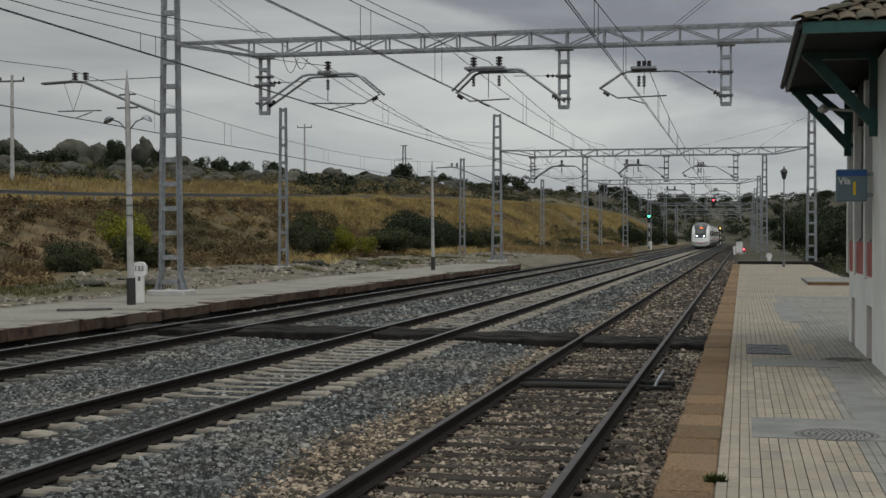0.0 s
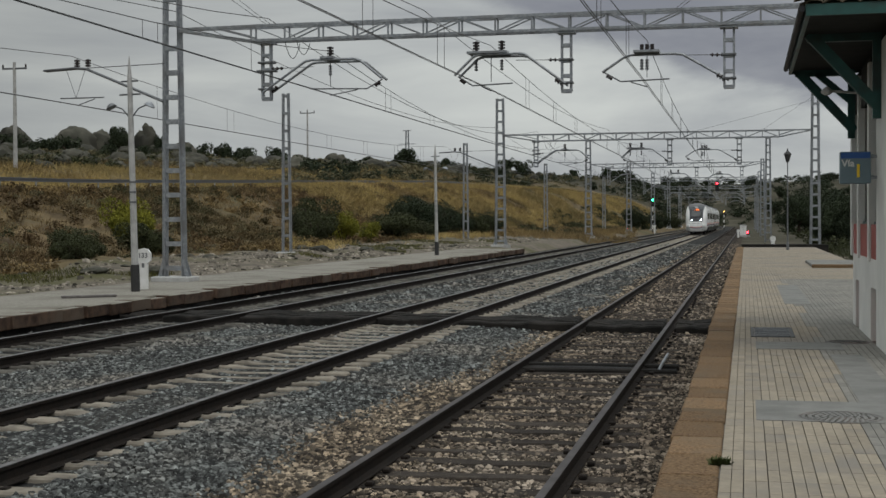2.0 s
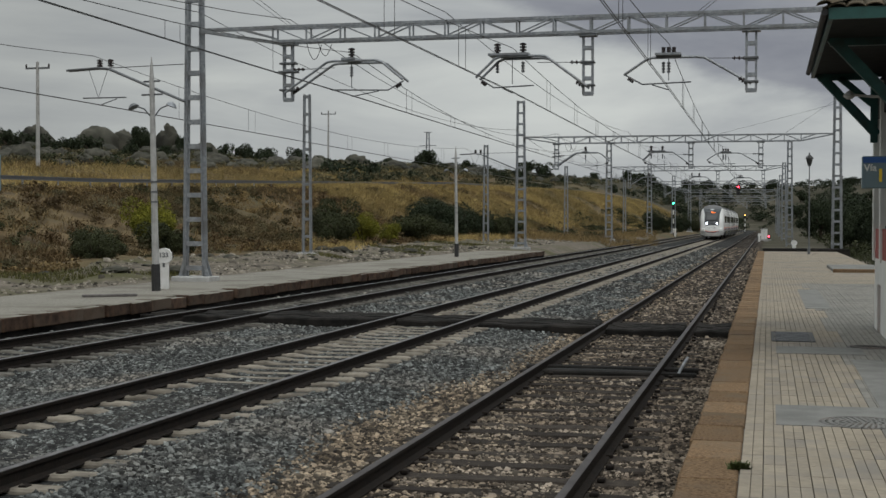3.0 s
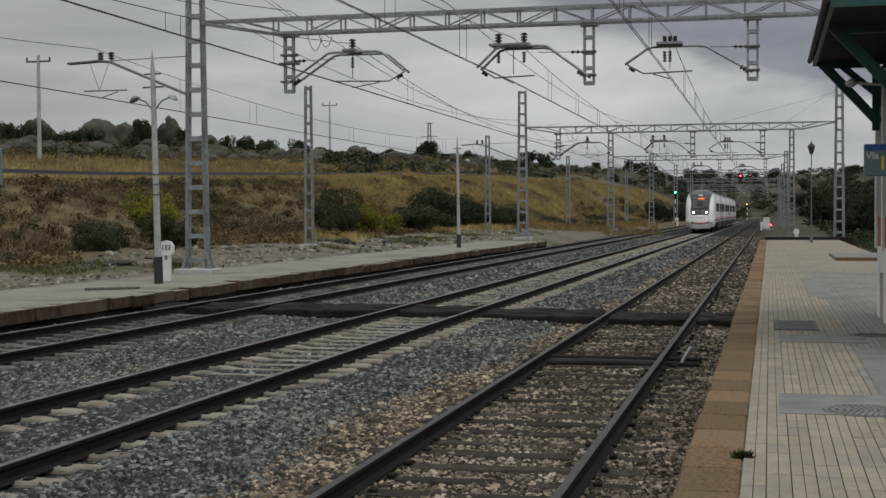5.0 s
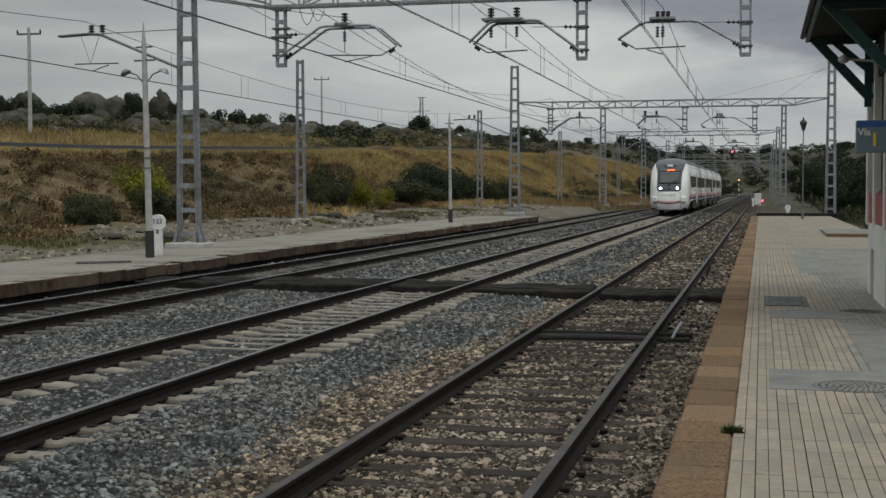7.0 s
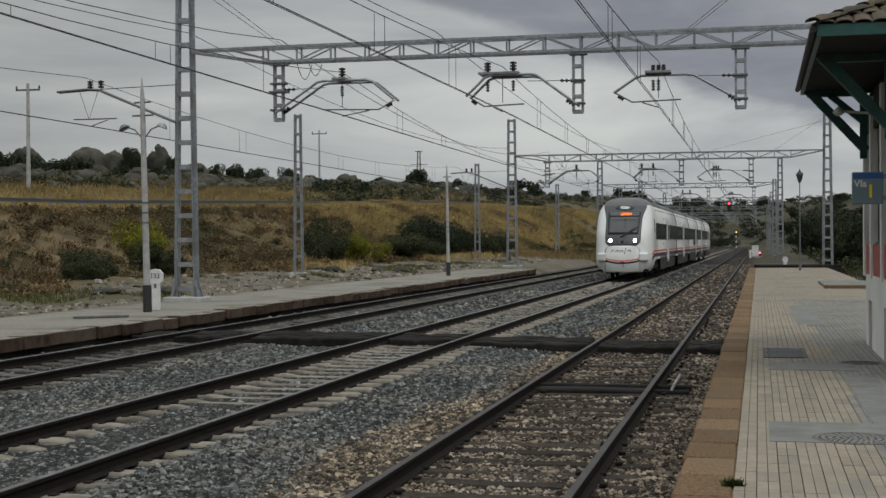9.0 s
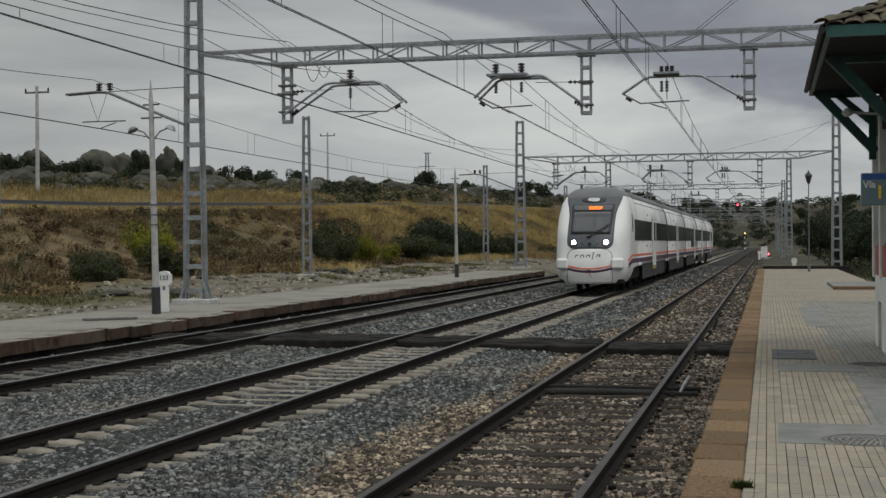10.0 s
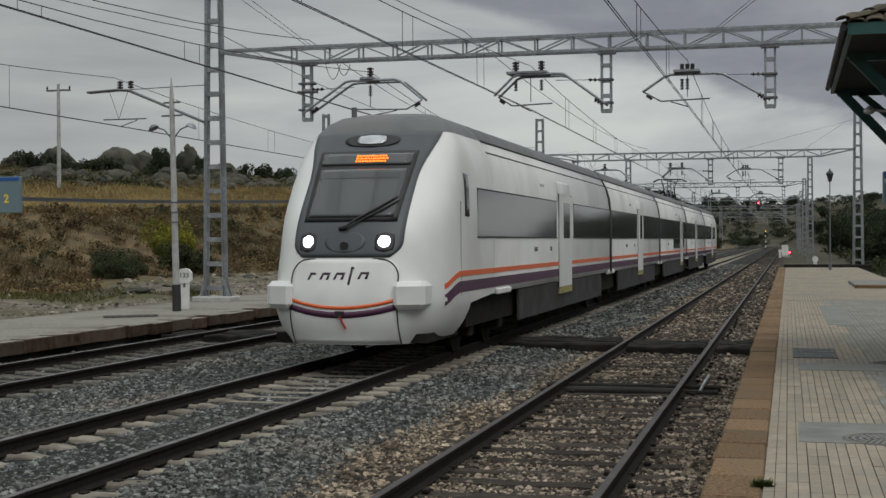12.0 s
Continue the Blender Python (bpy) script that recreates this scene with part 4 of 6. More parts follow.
def train():
    t = thing("train", "white diesel passenger train with orange and purple stripes, headlamps lit", "train")
    # white nose
    zs = [0.35, 0.42, 0.5, 0.6, 0.7, 0.8, 0.9, 1.0, 1.15, 1.3, 1.5, 1.7, 1.85, 2.0, 2.15, 2.3, 2.45, 2.6, 2.75, 2.9, 3.05, 3.2, 3.35, 3.5, 3.64, 3.78]
    nose = part("nose_shell", nose_shell(zs, lambda z: NOSE_END if z > 0.99 else 2.75 - 0.9 * (1 - z) ** 1.4), M_TWHITE, t)
    part("nose_roof", nose_shell([3.782, 3.86, 3.95, 4.02, 4.08, 4.12, 4.16, 4.19, 4.22, 4.24, 4.25], lambda z: NOSE_END), M_TROOF, t, "grey rounded roof front")
    bm = bmesh.new()
    box(bm, -1.25, 1.25, 0.6, 2.6, 0.36, 0.5)
    part("nose_floor", bm, M_UNDER, t)
    # grey mask round the windscreen

    def mask(u, v):
        z = 1.70 + 2.075 * v
        half = 0.89 + 0.03 * v + 0.17 * smooth(0.55, 1.0, v) ** 1.4
        if v < 0.12:
            half *= 1 - 0.20 * (1 - v / 0.12) ** 2.2
        return half * (2 * u - 1), z
    m = part("windscreen_mask", face_patch(mask, 0.010, 0.02, (22, 30)), M_TGREY, t, "grey painted surround of the windscreen")
    part("windscreen_frame", face_patch(quad_outline((-0.76, 2.26), (0.76, 2.26), (-0.83, 3.42), (0.83, 3.42)), 0.020, 0.02, (14, 14)), M_TBLACK, m)
    part("windscreen", face_patch(quad_outline((-0.69, 2.33), (0.69, 2.33), (-0.72, 3.10), (0.72, 3.10)), 0.028, 0.02, (14, 12)), M_TGLASS, m, "dark windscreen glass")
    part("display_glass", face_patch(quad_outline((-0.745, 3.17), (0.745, 3.17), (-0.77, 3.37), (0.77, 3.37)), 0.028, 0.02, (14, 4)), M_TGLASS, m)
    rnd = random.Random(4)
    for r in range(3):
        x = -0.16
        while x < 0.34:
            w = rnd.choice((0.03, 0.045, 0.06))
            part("display_bar", face_patch(quad_outline((x, 3.212 + 0.045 * r), (x + w, 3.212 + 0.045 * r), (x, 3.238 + 0.045 * r), (x + w, 3.238 + 0.045 * r)), 0.036, 0.01, (1, 1)), M_LED, m, "glowing orange display bar")
            x += w + 0.014
    # top lamp in its oval
    o = part("top_lamp_surround", face_patch(round_outline(0.0, 3.61, 0.47, 0.115, 2.2), 0.022, 0.02, (10, 10)), M_TBLACK, m)
    part("top_lamp", face_patch(round_outline(0.0, 3.61, 0.24, 0.085, 3.5), 0.034, 0.02, (8, 8)), M_CHROME, o, "unlit clear top lamp")
    for s in (-1, 1):
        h = part("lamp_surround", face_patch(round_outline(s * 0.62, 1.94, 0.145, 0.155, 3.5), 0.022, 0.02, (8, 8)), M_TBLACK, m)
        part("headlamp", face_patch(round_outline(s * 0.61, 1.95, 0.088, 0.092, 2.0), 0.034, 0.02, (10, 10)), M_LAMP, h, "lit white headlamp")
    part("coupler_cover", face_patch(round_outline(0, 1.94, 0.33, 0.17, 2.0), 0.014, 0.01, (10, 10)), M_TGREY, m)
    bm = bmesh.new()
    y = nose_y(0, 1.88)
    rod(bm, (0, y - 0.05, 1.88), (0, y + 0.05, 1.88), 0.065, 14)
    part("coupling_socket", bm, M_TBLACK, m)
    # wiper

    def on_glass(x, z, d=0.06):
        return (x, nose_y(x, z) - d, z)
    bm = bmesh.new()
    tube(bm, [on_glass(-0.05, 2.17), on_glass(0.18, 2.33), on_glass(0.42, 2.47), on_glass(0.70, 2.66)], 0.018, 6)
    part("wiper", bm, M_TBLACK, m, "black windscreen wiper")
    bm = bmesh.new()
    tube(bm, [on_glass(-0.02, 2.15), on_glass(0.22, 2.29), on_glass(0.48, 2.43), on_glass(0.74, 2.60)], 0.014, 6)
    part("wiper_linkage", bm, M_TBLACK, m)
    part("wiper_pivot", rod(bmesh.new(), on_glass(-0.12, 2.15, 0.03), on_glass(0.02, 2.18, 0.08), 0.035, 8), M_TBLACK, m)
    # coupler hatch with stripes
    h = part("coupler_hatch", face_patch(lambda u, v: ((0.865 * (1 - 0.16 * max(0.0, (v - 0.84) / 0.16) ** 2.5)) * (2 * u - 1), 0.37 + 1.30 * v), 0.012, 0.02, (18, 20)), M_TWHITE, t)
    pts = []
    for k in range(15):
        pts.append((-0.87, 0.36 + k / 14 * 1.02))
    for k in range(1, 9):
        a = math.pi / 2 * k / 8
        pts.append((-0.87 + 0.28 * (1 - math.cos(a)), 1.38 + 0.295 * math.sin(a)))
    pts += [(-x, z) for x, z in pts[::-1]]
    bm = bmesh.new()
    tube(bm, [(x, nose_y(x, z) - 0.014, z) for x, z in pts], 0.012, 6)
    part("hatch_seal", bm, M_TBLACK, h)
    for nm, m_, z, th in (("orange_stripe", M_ORANGE, 0.925, 0.052), ("purple_stripe", M_PURPLE, 0.815, 0.095)):
        part(nm, face_patch(lambda u, v, z=z, th=th: (0.85 * (2 * u - 1), z + 0.125 * abs(2 * u - 1) ** 2 + th * (v - 0.5)), 0.020, 0.012, (22, 2)), m_, h)
    # the operator's mark, as plain strokes
    x = -0.56
    for w, z0, z1 in ((0.13, 1.36, 1.47), (0.15, 1.36, 1.47), (0.16, 1.36, 1.47), (0.08, 1.28, 1.56), (0.15, 1.37, 1.48)):
        part("mark_stroke", face_patch(quad_outline((x, z0), (x + 0.035, z0), (x + 0.045, z1), (x + 0.08, z1)), 0.018, 0.008, (1, 2)), M_LOGO, h, "dark purple stroke of a mark")
        part("mark_stroke", face_patch(quad_outline((x + 0.04, z1 - 0.035), (x + w + 0.02, z1 - 0.035), (x + 0.045, z1), (x + w, z1)), 0.018, 0.008, (2, 1)), M_LOGO, h)
        if w > 0.14:
            part("mark_stroke", face_patch(quad_outline((x + w - 0.04, z0), (x + w, z0), (x + w, z1), (x + w + 0.03, z1)), 0.018, 0.008, (1, 2)), M_LOGO, h)
        x += w + 0.075
    bm = bmesh.new()
    box(bm, -0.07, 0.07, nose_y(0, 0.83) - 0.05, nose_y(0, 0.83) + 0.05, 0.78, 0.88, 0.01)
    part("tow_socket", bm, M_TBLACK, h)
    bm = bmesh.new()
    rod(bm, (0.0, nose_y(0, 0.8) - 0.05, 0.80), (0.10, nose_y(0.1, 0.6) - 0.05, 0.60), 0.016, 6)
    part("strap", bm, mat("red_strap", (0.42, 0.05, 0.05), rough=0.7), h, "dangling red strap")
    for s in (-1, 1):
        bm = bmesh.new()
        box(bm, s * 1.06 - 0.235, s * 1.06 + 0.235, 0.10, 1.0, 0.90, 1.33, 0.075)
        bm2 = [v for v in bm.verts if v.co.y < 0.4 and s * v.co.x > 1.1]
        for v in bm2:
            v.co.y += 0.16
        for f in bm.faces:
            f.smooth = False
        part("buffer_pod", bm, M_TWHITE, t, "boxy white buffer cover")
    # four body sections
    cuts = (NOSE_END - 0.01, 21.3, 37.5, 52.9, 69.0, 84.0)
    for k, (y0, y1) in enumerate(zip(cuts, cuts[1:])):
        a, b = y0 + (0.05 if k else 0), y1 - 0.05
        c = part("car_body", car_body(a, b), M_TWHITE, t, "white coach body")
        part("roof", car_roof(a, b), M_TROOF, c, "grey curved roof")
        if k:
            g = part("gangway", gangway_bm(y0), M_TBLACK, t)
            part("gangway_roof", car_roof(y0 - 0.12, y0 + 0.12), M_TBLACK, g)
        for s in (-1, 1):
            x = s * 1.47
            skirt_from = 7.0 if k == 0 else y0 + 2.0
            part("skirt", band(s * 1.40, skirt_from, y1 - 2.0, 0.36, 0.998, s * 0.05), M_TSKIRT, c, "dirty grey skirt panel")
            doors = ((11.75, 13.6), (29.0, 30.6), (48.6, 50.0), (60.0, 61.4), (77.0, 78.4))
            d0, d1 = doors[k]
            for nm, m_, z0, z1 in (("orange_stripe", M_ORANGE, 1.365, 1.455), ("purple_stripe", M_PURPLE, 1.105, 1.285)):
                for p, q in ((a if k else 1.75, d0), (d1, b)):
                    part(nm, band(x, max(p, a if k else 2.25), q, z0, z1, s * 0.006), m_, c)
            wins = (((3.2, 11.45), (14.0, 21.15)), ((21.5, 28.7), (31.0, 37.3)), ((37.7, 48.4), (50.2, 52.7)), ((53.2, 59.8), (61.6, 68.8)), ((69.2, 76.8), (78.6, 81.5)))[k]
            for p, q in wins:
                w = part("window_band", band(x - s * 0.004, p, q, 2.03, 2.845, s * 0.012), M_TGLASS, c, "dark tinted window band")
                part("window_seal", band(x - s * 0.004, p - 0.03, q + 0.03, 2.0, 2.03, s * 0.014), M_TBLACK, w)
                part("window_seal", band(x - s * 0.004, p - 0.03, q + 0.03, 2.845, 2.87, s * 0.014), M_TBLACK, w)
            if k == 2:
                part("window_band", band(x - s * 0.004, 44.5, 51.3, 1.55, 2.03, s * 0.012), M_TGLASS, c, "dark tinted low window")
            d = part("door", band(x, d0 + 0.03, d1 - 0.03, 0.86, 3.02, s * 0.03), M_TWHITE, c, "white plug door")
            part("door_top", side_patch(s, d0 + 0.03, d1 - 0.03, 3.02, 3.34, 0.03), M_TWHITE, d)
            part("door_window", band(x + s * 0.026, d0 + 0.55, d1 - 0.35, 2.0, 2.85, s * 0.008), M_TGLASS, d)
            part("door_step", band(x - s * 0.02, d0 + 0.03, d1 - 0.03, 0.70, 0.855, s * 0.05), mat("yellow_step", (0.42, 0.36, 0.14), (0.2, 0.18, 0.1), 10, 0.7), d, "worn yellow door step")
            for yy in (d0 - 0.02, d1 - 0.0):
                part("door_seam", band(x - s * 0.002, yy, yy + 0.035, 0.86, 3.05, s * 0.012), M_TBLACK, d)
            part("gutter", band(s * 1.30, a, b, 3.555, 3.585, s * 0.012), M_TBLACK, c)
            part("roof_edge", band(s * 1.195, a, b, 3.765, 3.80, s * 0.02), M_TBLACK, c)
            for yy, z0, z1, w in ((d0 - 2.2, 3.05, 3.2, 0.5), (d0 - 1.2, 1.72, 1.82, 0.25), (a + 4.0, 1.72, 1.82, 0.4)):
                part("service_panel", band(s * (nose_half(z1) - 0.004), yy, yy + w, z0, z1, s * 0.012), M_CHROME, c)
    # sloping stripe ends on the nose flanks, cab side window and seam
    for s in (-1, 1):
        for nm, m_, zc, th in (("orange_stripe", M_ORANGE, 1.41, 0.09), ("purple_stripe", M_PURPLE, 1.195, 0.18)):
            bm = bmesh.new()
            rows = []
            for k in range(13):
                x = 1.405 + 0.064 * min(1.0, k / 9) if k < 9 else 1.4699
                yb = nose_y(x, 1.3) if k < 9 else nose_y(1.4685, 1.3)
                yb = yb if k < 9 else yb + (2.32 - yb) * (k - 8) / 4
                drop = 0.21 * (1 - smooth(0.9, 1.85, yb))
                rows.append([bm.verts.new((s * (x + 0.008), yb - 0.008, zc + e * th / 2 - drop)) for e in (-1, 1)])
            for p, q in zip(rows, rows[1:]):
                bm.faces.new((p[0], q[0], q[1], p[1]))
            r = bmesh.ops.extrude_face_region(bm, geom=list(bm.faces))
            bmesh.ops.translate(bm, verts=[v for v in r["geom"] if isinstance(v, bmesh.types.BMVert)], vec=(-s * 0.006, 0.004, 0))
            bmesh.ops.recalc_face_normals(bm, faces=bm.faces)
            part(nm, bm, m_, nose)
        part("cab_side_window", side_patch(s, 2.26, 2.56, 2.36, 3.08, 0.008), M_TGLASS, nose, "narrow dark cab side window")
        part("cab_seam", band(s * 1.466, 1.95, 1.965, 1.05, 2.6, s * 0.007), M_TSKIRT, nose)
        part("jacking_bracket", box(bmesh.new(), s * 1.47 - 0.05, s * 1.47 + 0.05, 4.7, 5.9, 0.96, 1.07, 0.02), M_TWHITE, t)
        for yj in cuts[1:5]:
            for d in (-0.55, 0.55):
                part("joint_bracket", box(bmesh.new(), s * 1.46 - 0.05, s * 1.46 + 0.05, yj + d - 0.2, yj + d + 0.2, 0.94, 1.05, 0.02), M_TWHITE, t)
    # rear end, underframe and bogies
    # wide dark box, also standing for the shade beneath the cars
    bm = bmesh.new()
    box(bm, -1.3, 1.3, 3.0, 83.5, 0.46, 0.995)
    part("underframe", bm, M_UNDER, t, "dark underframe")
    for y in (4.9, 21.3, 37.5, 52.9, 69.0, 80.5):
        bogie(t, y)
    # roof gear
    bm = bmesh.new()
    rod(bm, (-0.62, 2.75, 3.95), (-0.62, 2.75, 4.28), 0.05, 8)
    part("roof_aerial", bm, M_TROOF, t)
    # raised pantograph
    p = part("pantograph", box(bmesh.new(), -0.55, 0.55, 59.2, 60.8, 4.22, 4.32, 0.03), M_TBLACK, t, "raised black pantograph")
    for s in (-1, 1):
        bm = bmesh.new()
        rod(bm, (s * 0.30, 60.6, 4.3), (s * 0.30, 59.5, 4.95), 0.035, 6)
        rod(bm, (s * 0.30, 59.5, 4.95), (s * 0.48, 60.2, 5.46), 0.03, 6)
        part("pantograph_arm", bm, M_TBLACK, p)
    for dy in (-0.18, 0.18):
        bm = bmesh.new()
        tube(bm, [(-0.95, 60.2 + dy, 5.34), (-0.7, 60.2 + dy, 5.48), (0.7, 60.2 + dy, 5.48), (0.95, 60.2 + dy, 5.34)], 0.03, 6)
        part("contact_bar", bm, M_TBLACK, p)
    return t


TRAIN = train()


# ---- station building ----
M_WALL = mat("white_render", (0.74, 0.74, 0.71), (0.66, 0.66, 0.63), 2, 0.85, bump=0.2, bump_scale=30, color3=(0.60, 0.60, 0.57), scale3=0.8)
M_RED = mat("dull_red_paint", (0.33, 0.075, 0.06), (0.26, 0.062, 0.05), 5, 0.65)
M_GREEN = mat("dark_green_paint", (0.016, 0.085, 0.075), (0.011, 0.06, 0.054), 6, 0.5, color3=(0.02, 0.03, 0.028), scale3=2)
# soffit and lintels near-black: the shade under the eaves is in the colour
M_SOFFIT = mat("shaded_boarding", (0.02, 0.022, 0.02), (0.03, 0.03, 0.028), 5, 0.8)
M_CLAY = mat("clay_tile", (0.125, 0.098, 0.068), (0.085, 0.072, 0.054), 7, 0.95, bump=0.4, color3=(0.075, 0.072, 0.055), scale3=1.3, vary=0.2)
WX, WY0, WY1 = 1.70, 16.85, 23.4


def bmesh_bar(a, b, w):
    bm = bmesh.new()
    angle_bar(bm, a, b, w)
    return bm


def station():
    b = thing("station_building", "white station porch with red panels and dark green eaves", "building")
    bm = bmesh.new()
    box(bm, WX, WX + 0.3, WY0, 19.05, -0.02, 4.0)
    part("wall", bm, M_WALL, b)
    bm = bmesh.new()
    box(bm, WX + 0.3, 9.0, WY0, WY0 + 0.3, -0.02, 4.0)
    part("wall", bm, M_WALL, b)
    bm = bmesh.new()
    box(bm, WX + 0.3, 9.0, WY1 - 0.3, WY1 - 0.02, -0.02, 4.0)
    part("wall", bm, M_WALL, b)
    bm = bmesh.new()
    box(bm, 9.0, 9.3, WY0, WY1, -0.02, 4.0)
    part("wall", bm, M_WALL, b)
    # base with two niches, then red panels and glazing between white posts
    part("plinth", box(bmesh.new(), WX + 0.002, WX + 0.28, 19.05, WY1 - 0.3, 0.74, 1.14), M_WALL, b)
    for y0, y1 in ((19.9, 21.9), (22.55, WY1 - 0.3)):
        part("plinth", box(bmesh.new(), WX + 0.002, WX + 0.28, y0, y1, -0.02, 0.74), M_WALL, b)
    for y0, y1 in ((19.05, 19.9), (21.9, 22.55)):
        part("niche_panel", box(bmesh.new(), WX + 0.16, WX + 0.26, y0, y1, -0.02, 0.74), M_RED, b, "dull red recessed panel")
    posts = (20.0, 21.85, 23.2)
    last = 19.05
    for y in posts:
        part("post", box(bmesh.new(), WX - 0.03, WX + 0.09, y - 0.09, y + 0.09, 1.1, 3.9, 0.01), M_WALL, b)
        part("panel", box(bmesh.new(), WX + 0.01, WX + 0.12, last, y - 0.09, 1.14, 1.62), M_RED, b, "dull red painted panel")
        w = part("window", box(bmesh.new(), WX + 0.09, WX + 0.12, last, y - 0.09, 1.66, 3.4), M_TGLASS, b, "dark window")
        part("window_frame", box(bmesh.new(), WX + 0.05, WX + 0.13, last, y - 0.09, 1.62, 1.66), M_GREEN, w)
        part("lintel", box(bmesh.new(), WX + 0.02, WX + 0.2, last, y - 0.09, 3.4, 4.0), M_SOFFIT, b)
        last = y + 0.09
    # hipped roof
    ex, ey0, ey1, ez = 0.675, 16.4, 22.95, 4.09
    fx, h = 10.4, 0.42
    half = (ey1 - ey0) / 2
    bm = bmesh.new()
    mid = ey0 + half
    c = [bm.verts.new(p) for p in ((ex, ey0, ez + 0.12), (fx, ey0, ez + 0.12), (fx, ey1, ez + 0.12), (ex, ey1, ez + 0.12), (ex + half, mid, ez + 0.12 + h * half), (fx - half, mid, ez + 0.12 + h * half))]
    for f in ((0, 1, 5, 4), (1, 2, 5), (2, 3, 4, 5), (3, 0, 4)):
        bm.faces.new([c[k] for k in f])
    bm.faces.new([c[k] for k in (3, 2, 1, 0)])
    bmesh.ops.recalc_face_normals(bm, faces=bm.faces)
    roof = part("roof", bm, M_CLAY, b, "weathered clay tile roof")
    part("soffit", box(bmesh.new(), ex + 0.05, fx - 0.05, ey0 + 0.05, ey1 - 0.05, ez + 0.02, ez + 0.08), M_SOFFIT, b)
    for x0, x1, y0, y1 in ((ex, ex + 0.05, ey0, ey1), (ex, fx, ey0 - 0.03, ey0 + 0.02), (ex, fx, ey1 - 0.02, ey1 + 0.03)):
        part("fascia", box(bmesh.new(), x0, x1, y0, y1, ez - 0.02, ez + 0.115), M_GREEN, b, "dark green fascia board")
    part("gutter", tube(bmesh.new(), [(ex - 0.045, ey0 - 0.02, ez + 0.065), (ex - 0.045, ey1, ez + 0.065)], 0.04, 8), M_TBLACK, b)
    # curved tiles in courses on the near end and along the eaves
    me = bpy.data.meshes.new("roof_tile")
    vs, fs = [], []
    for j, y in enumerate((0.0, 0.42)):
        for k in range(6):
            a = math.pi * k / 5
            vs.append((0.105 * math.cos(a), y, 0.045 * math.sin(a) + 0.018 * (1 - j)))
        for k in range(6):
            a = math.pi * k / 5
            vs.append((0.09 * math.cos(a), y, 0.033 * math.sin(a) + 0.018 * (1 - j)))
    for k in range(5):
        fs += [(k, k + 1, 13 + k, 12 + k), (6 + k, 18 + k, 19 + k, 7 + k), (k, 6 + k, 7 + k, k + 1)]
    me.from_pydata(vs, [], fs)
    me.materials.append(M_CLAY)
    rnd = random.Random(8)
    count = 0
    for r in range(7):
        y = ey0 - 0.04 + 0.33 * r
        x = ex + 0.1 + 0.33 * r
        while x < min(fx - 0.33 * r, ex + 6.0) and count < 170:
            shared("roof_tile", me, roof, pose(x, y, ez + 0.10 + h * (0.33 * r), math.degrees(math.atan(h)) + rnd.uniform(-1.5, 1.5), 0, rnd.uniform(-2, 2)))
            x += 0.205
            count += 1
    for r in range(3):
        y = ey0 + 0.2 + 0.33 * r
        while y < ey1 - 0.2 - 0.33 * r:
            shared("roof_tile", me, roof, pose(ex - 0.04 + 0.33 * r, y, ez + 0.10 + h * 0.33 * r, math.degrees(math.atan(h)) + rnd.uniform(-1.5, 1.5), 0, -90 + rnd.uniform(-2, 2)))
            y += 0.205
    for k in range(14):
        s = 0.30 * k - 0.05
        shared("ridge_tile", me, roof, Matrix.Translation((ex + s, ey0 + s, ez + 0.15 + h * s)) @ Matrix.Rotation(radians(-45), 4, "Z") @ Matrix.Rotation(math.atan(h / 1.414), 4, "X") @ Matrix.Diagonal((1.15, 1, 1.15, 1)))
    # raking braces and a shade-lamp under the eaves
    for y, m_ in ((18.4, M_GREEN), (22.8, M_GREEN)):
        part("brace", bmesh_bar((WX, y, 3.12), (ex + 0.12, y, ez + 0.03), 0.14), m_, b, "dark green raking timber brace")
        part("brace_post", bmesh_bar((WX - 0.05, y, 3.0), (WX - 0.05, y, ez), 0.11), m_, b)
        part("rafter", bmesh_bar((WX, y, ez - 0.03), (ex + 0.1, y, ez - 0.03), 0.10), m_, b)
    part("strut", bmesh_bar((WX, 22.8, 3.55), (1.12, 22.8, 4.05), 0.10), M_GREEN, b)
    bm = bmesh.new()
    rod(bm, (WX, 21.6, 3.62), (1.25, 21.6, 3.66), 0.02, 6)
    lathe(bm, ((0.02, 0.07), (0.09, 0.0), (0.08, -0.03), (0.04, -0.06)), 12, (1.2, 21.6, 3.66))
    part("wall_lamp", bm, M_WHITE, b, "unlit white wall lamp")
    return b


station()


def words(text, size, material, parent, m, label=""):
    """Flat raised lettering, turned into a mesh."""
    cu = bpy.data.curves.new("lettering", "FONT")
    cu.body, cu.size, cu.extrude, cu.align_x, cu.align_y = text, size, 0.003, "CENTER", "CENTER"
    cu.offset = size * 0.025
    tmp = bpy.data.objects.new("lettering_curve", cu)
    scene.collection.objects.link(tmp)
    me = bpy.data.meshes.new_from_object(tmp.evaluated_get(bpy.context.evaluated_depsgraph_get()))
    bpy.data.objects.remove(tmp)
    ob = new("lettering", me)
    me.materials.clear()
    me.materials.append(material)
    ob.parent = parent
    ob.matrix_basis = m
    return tagged(ob, label)


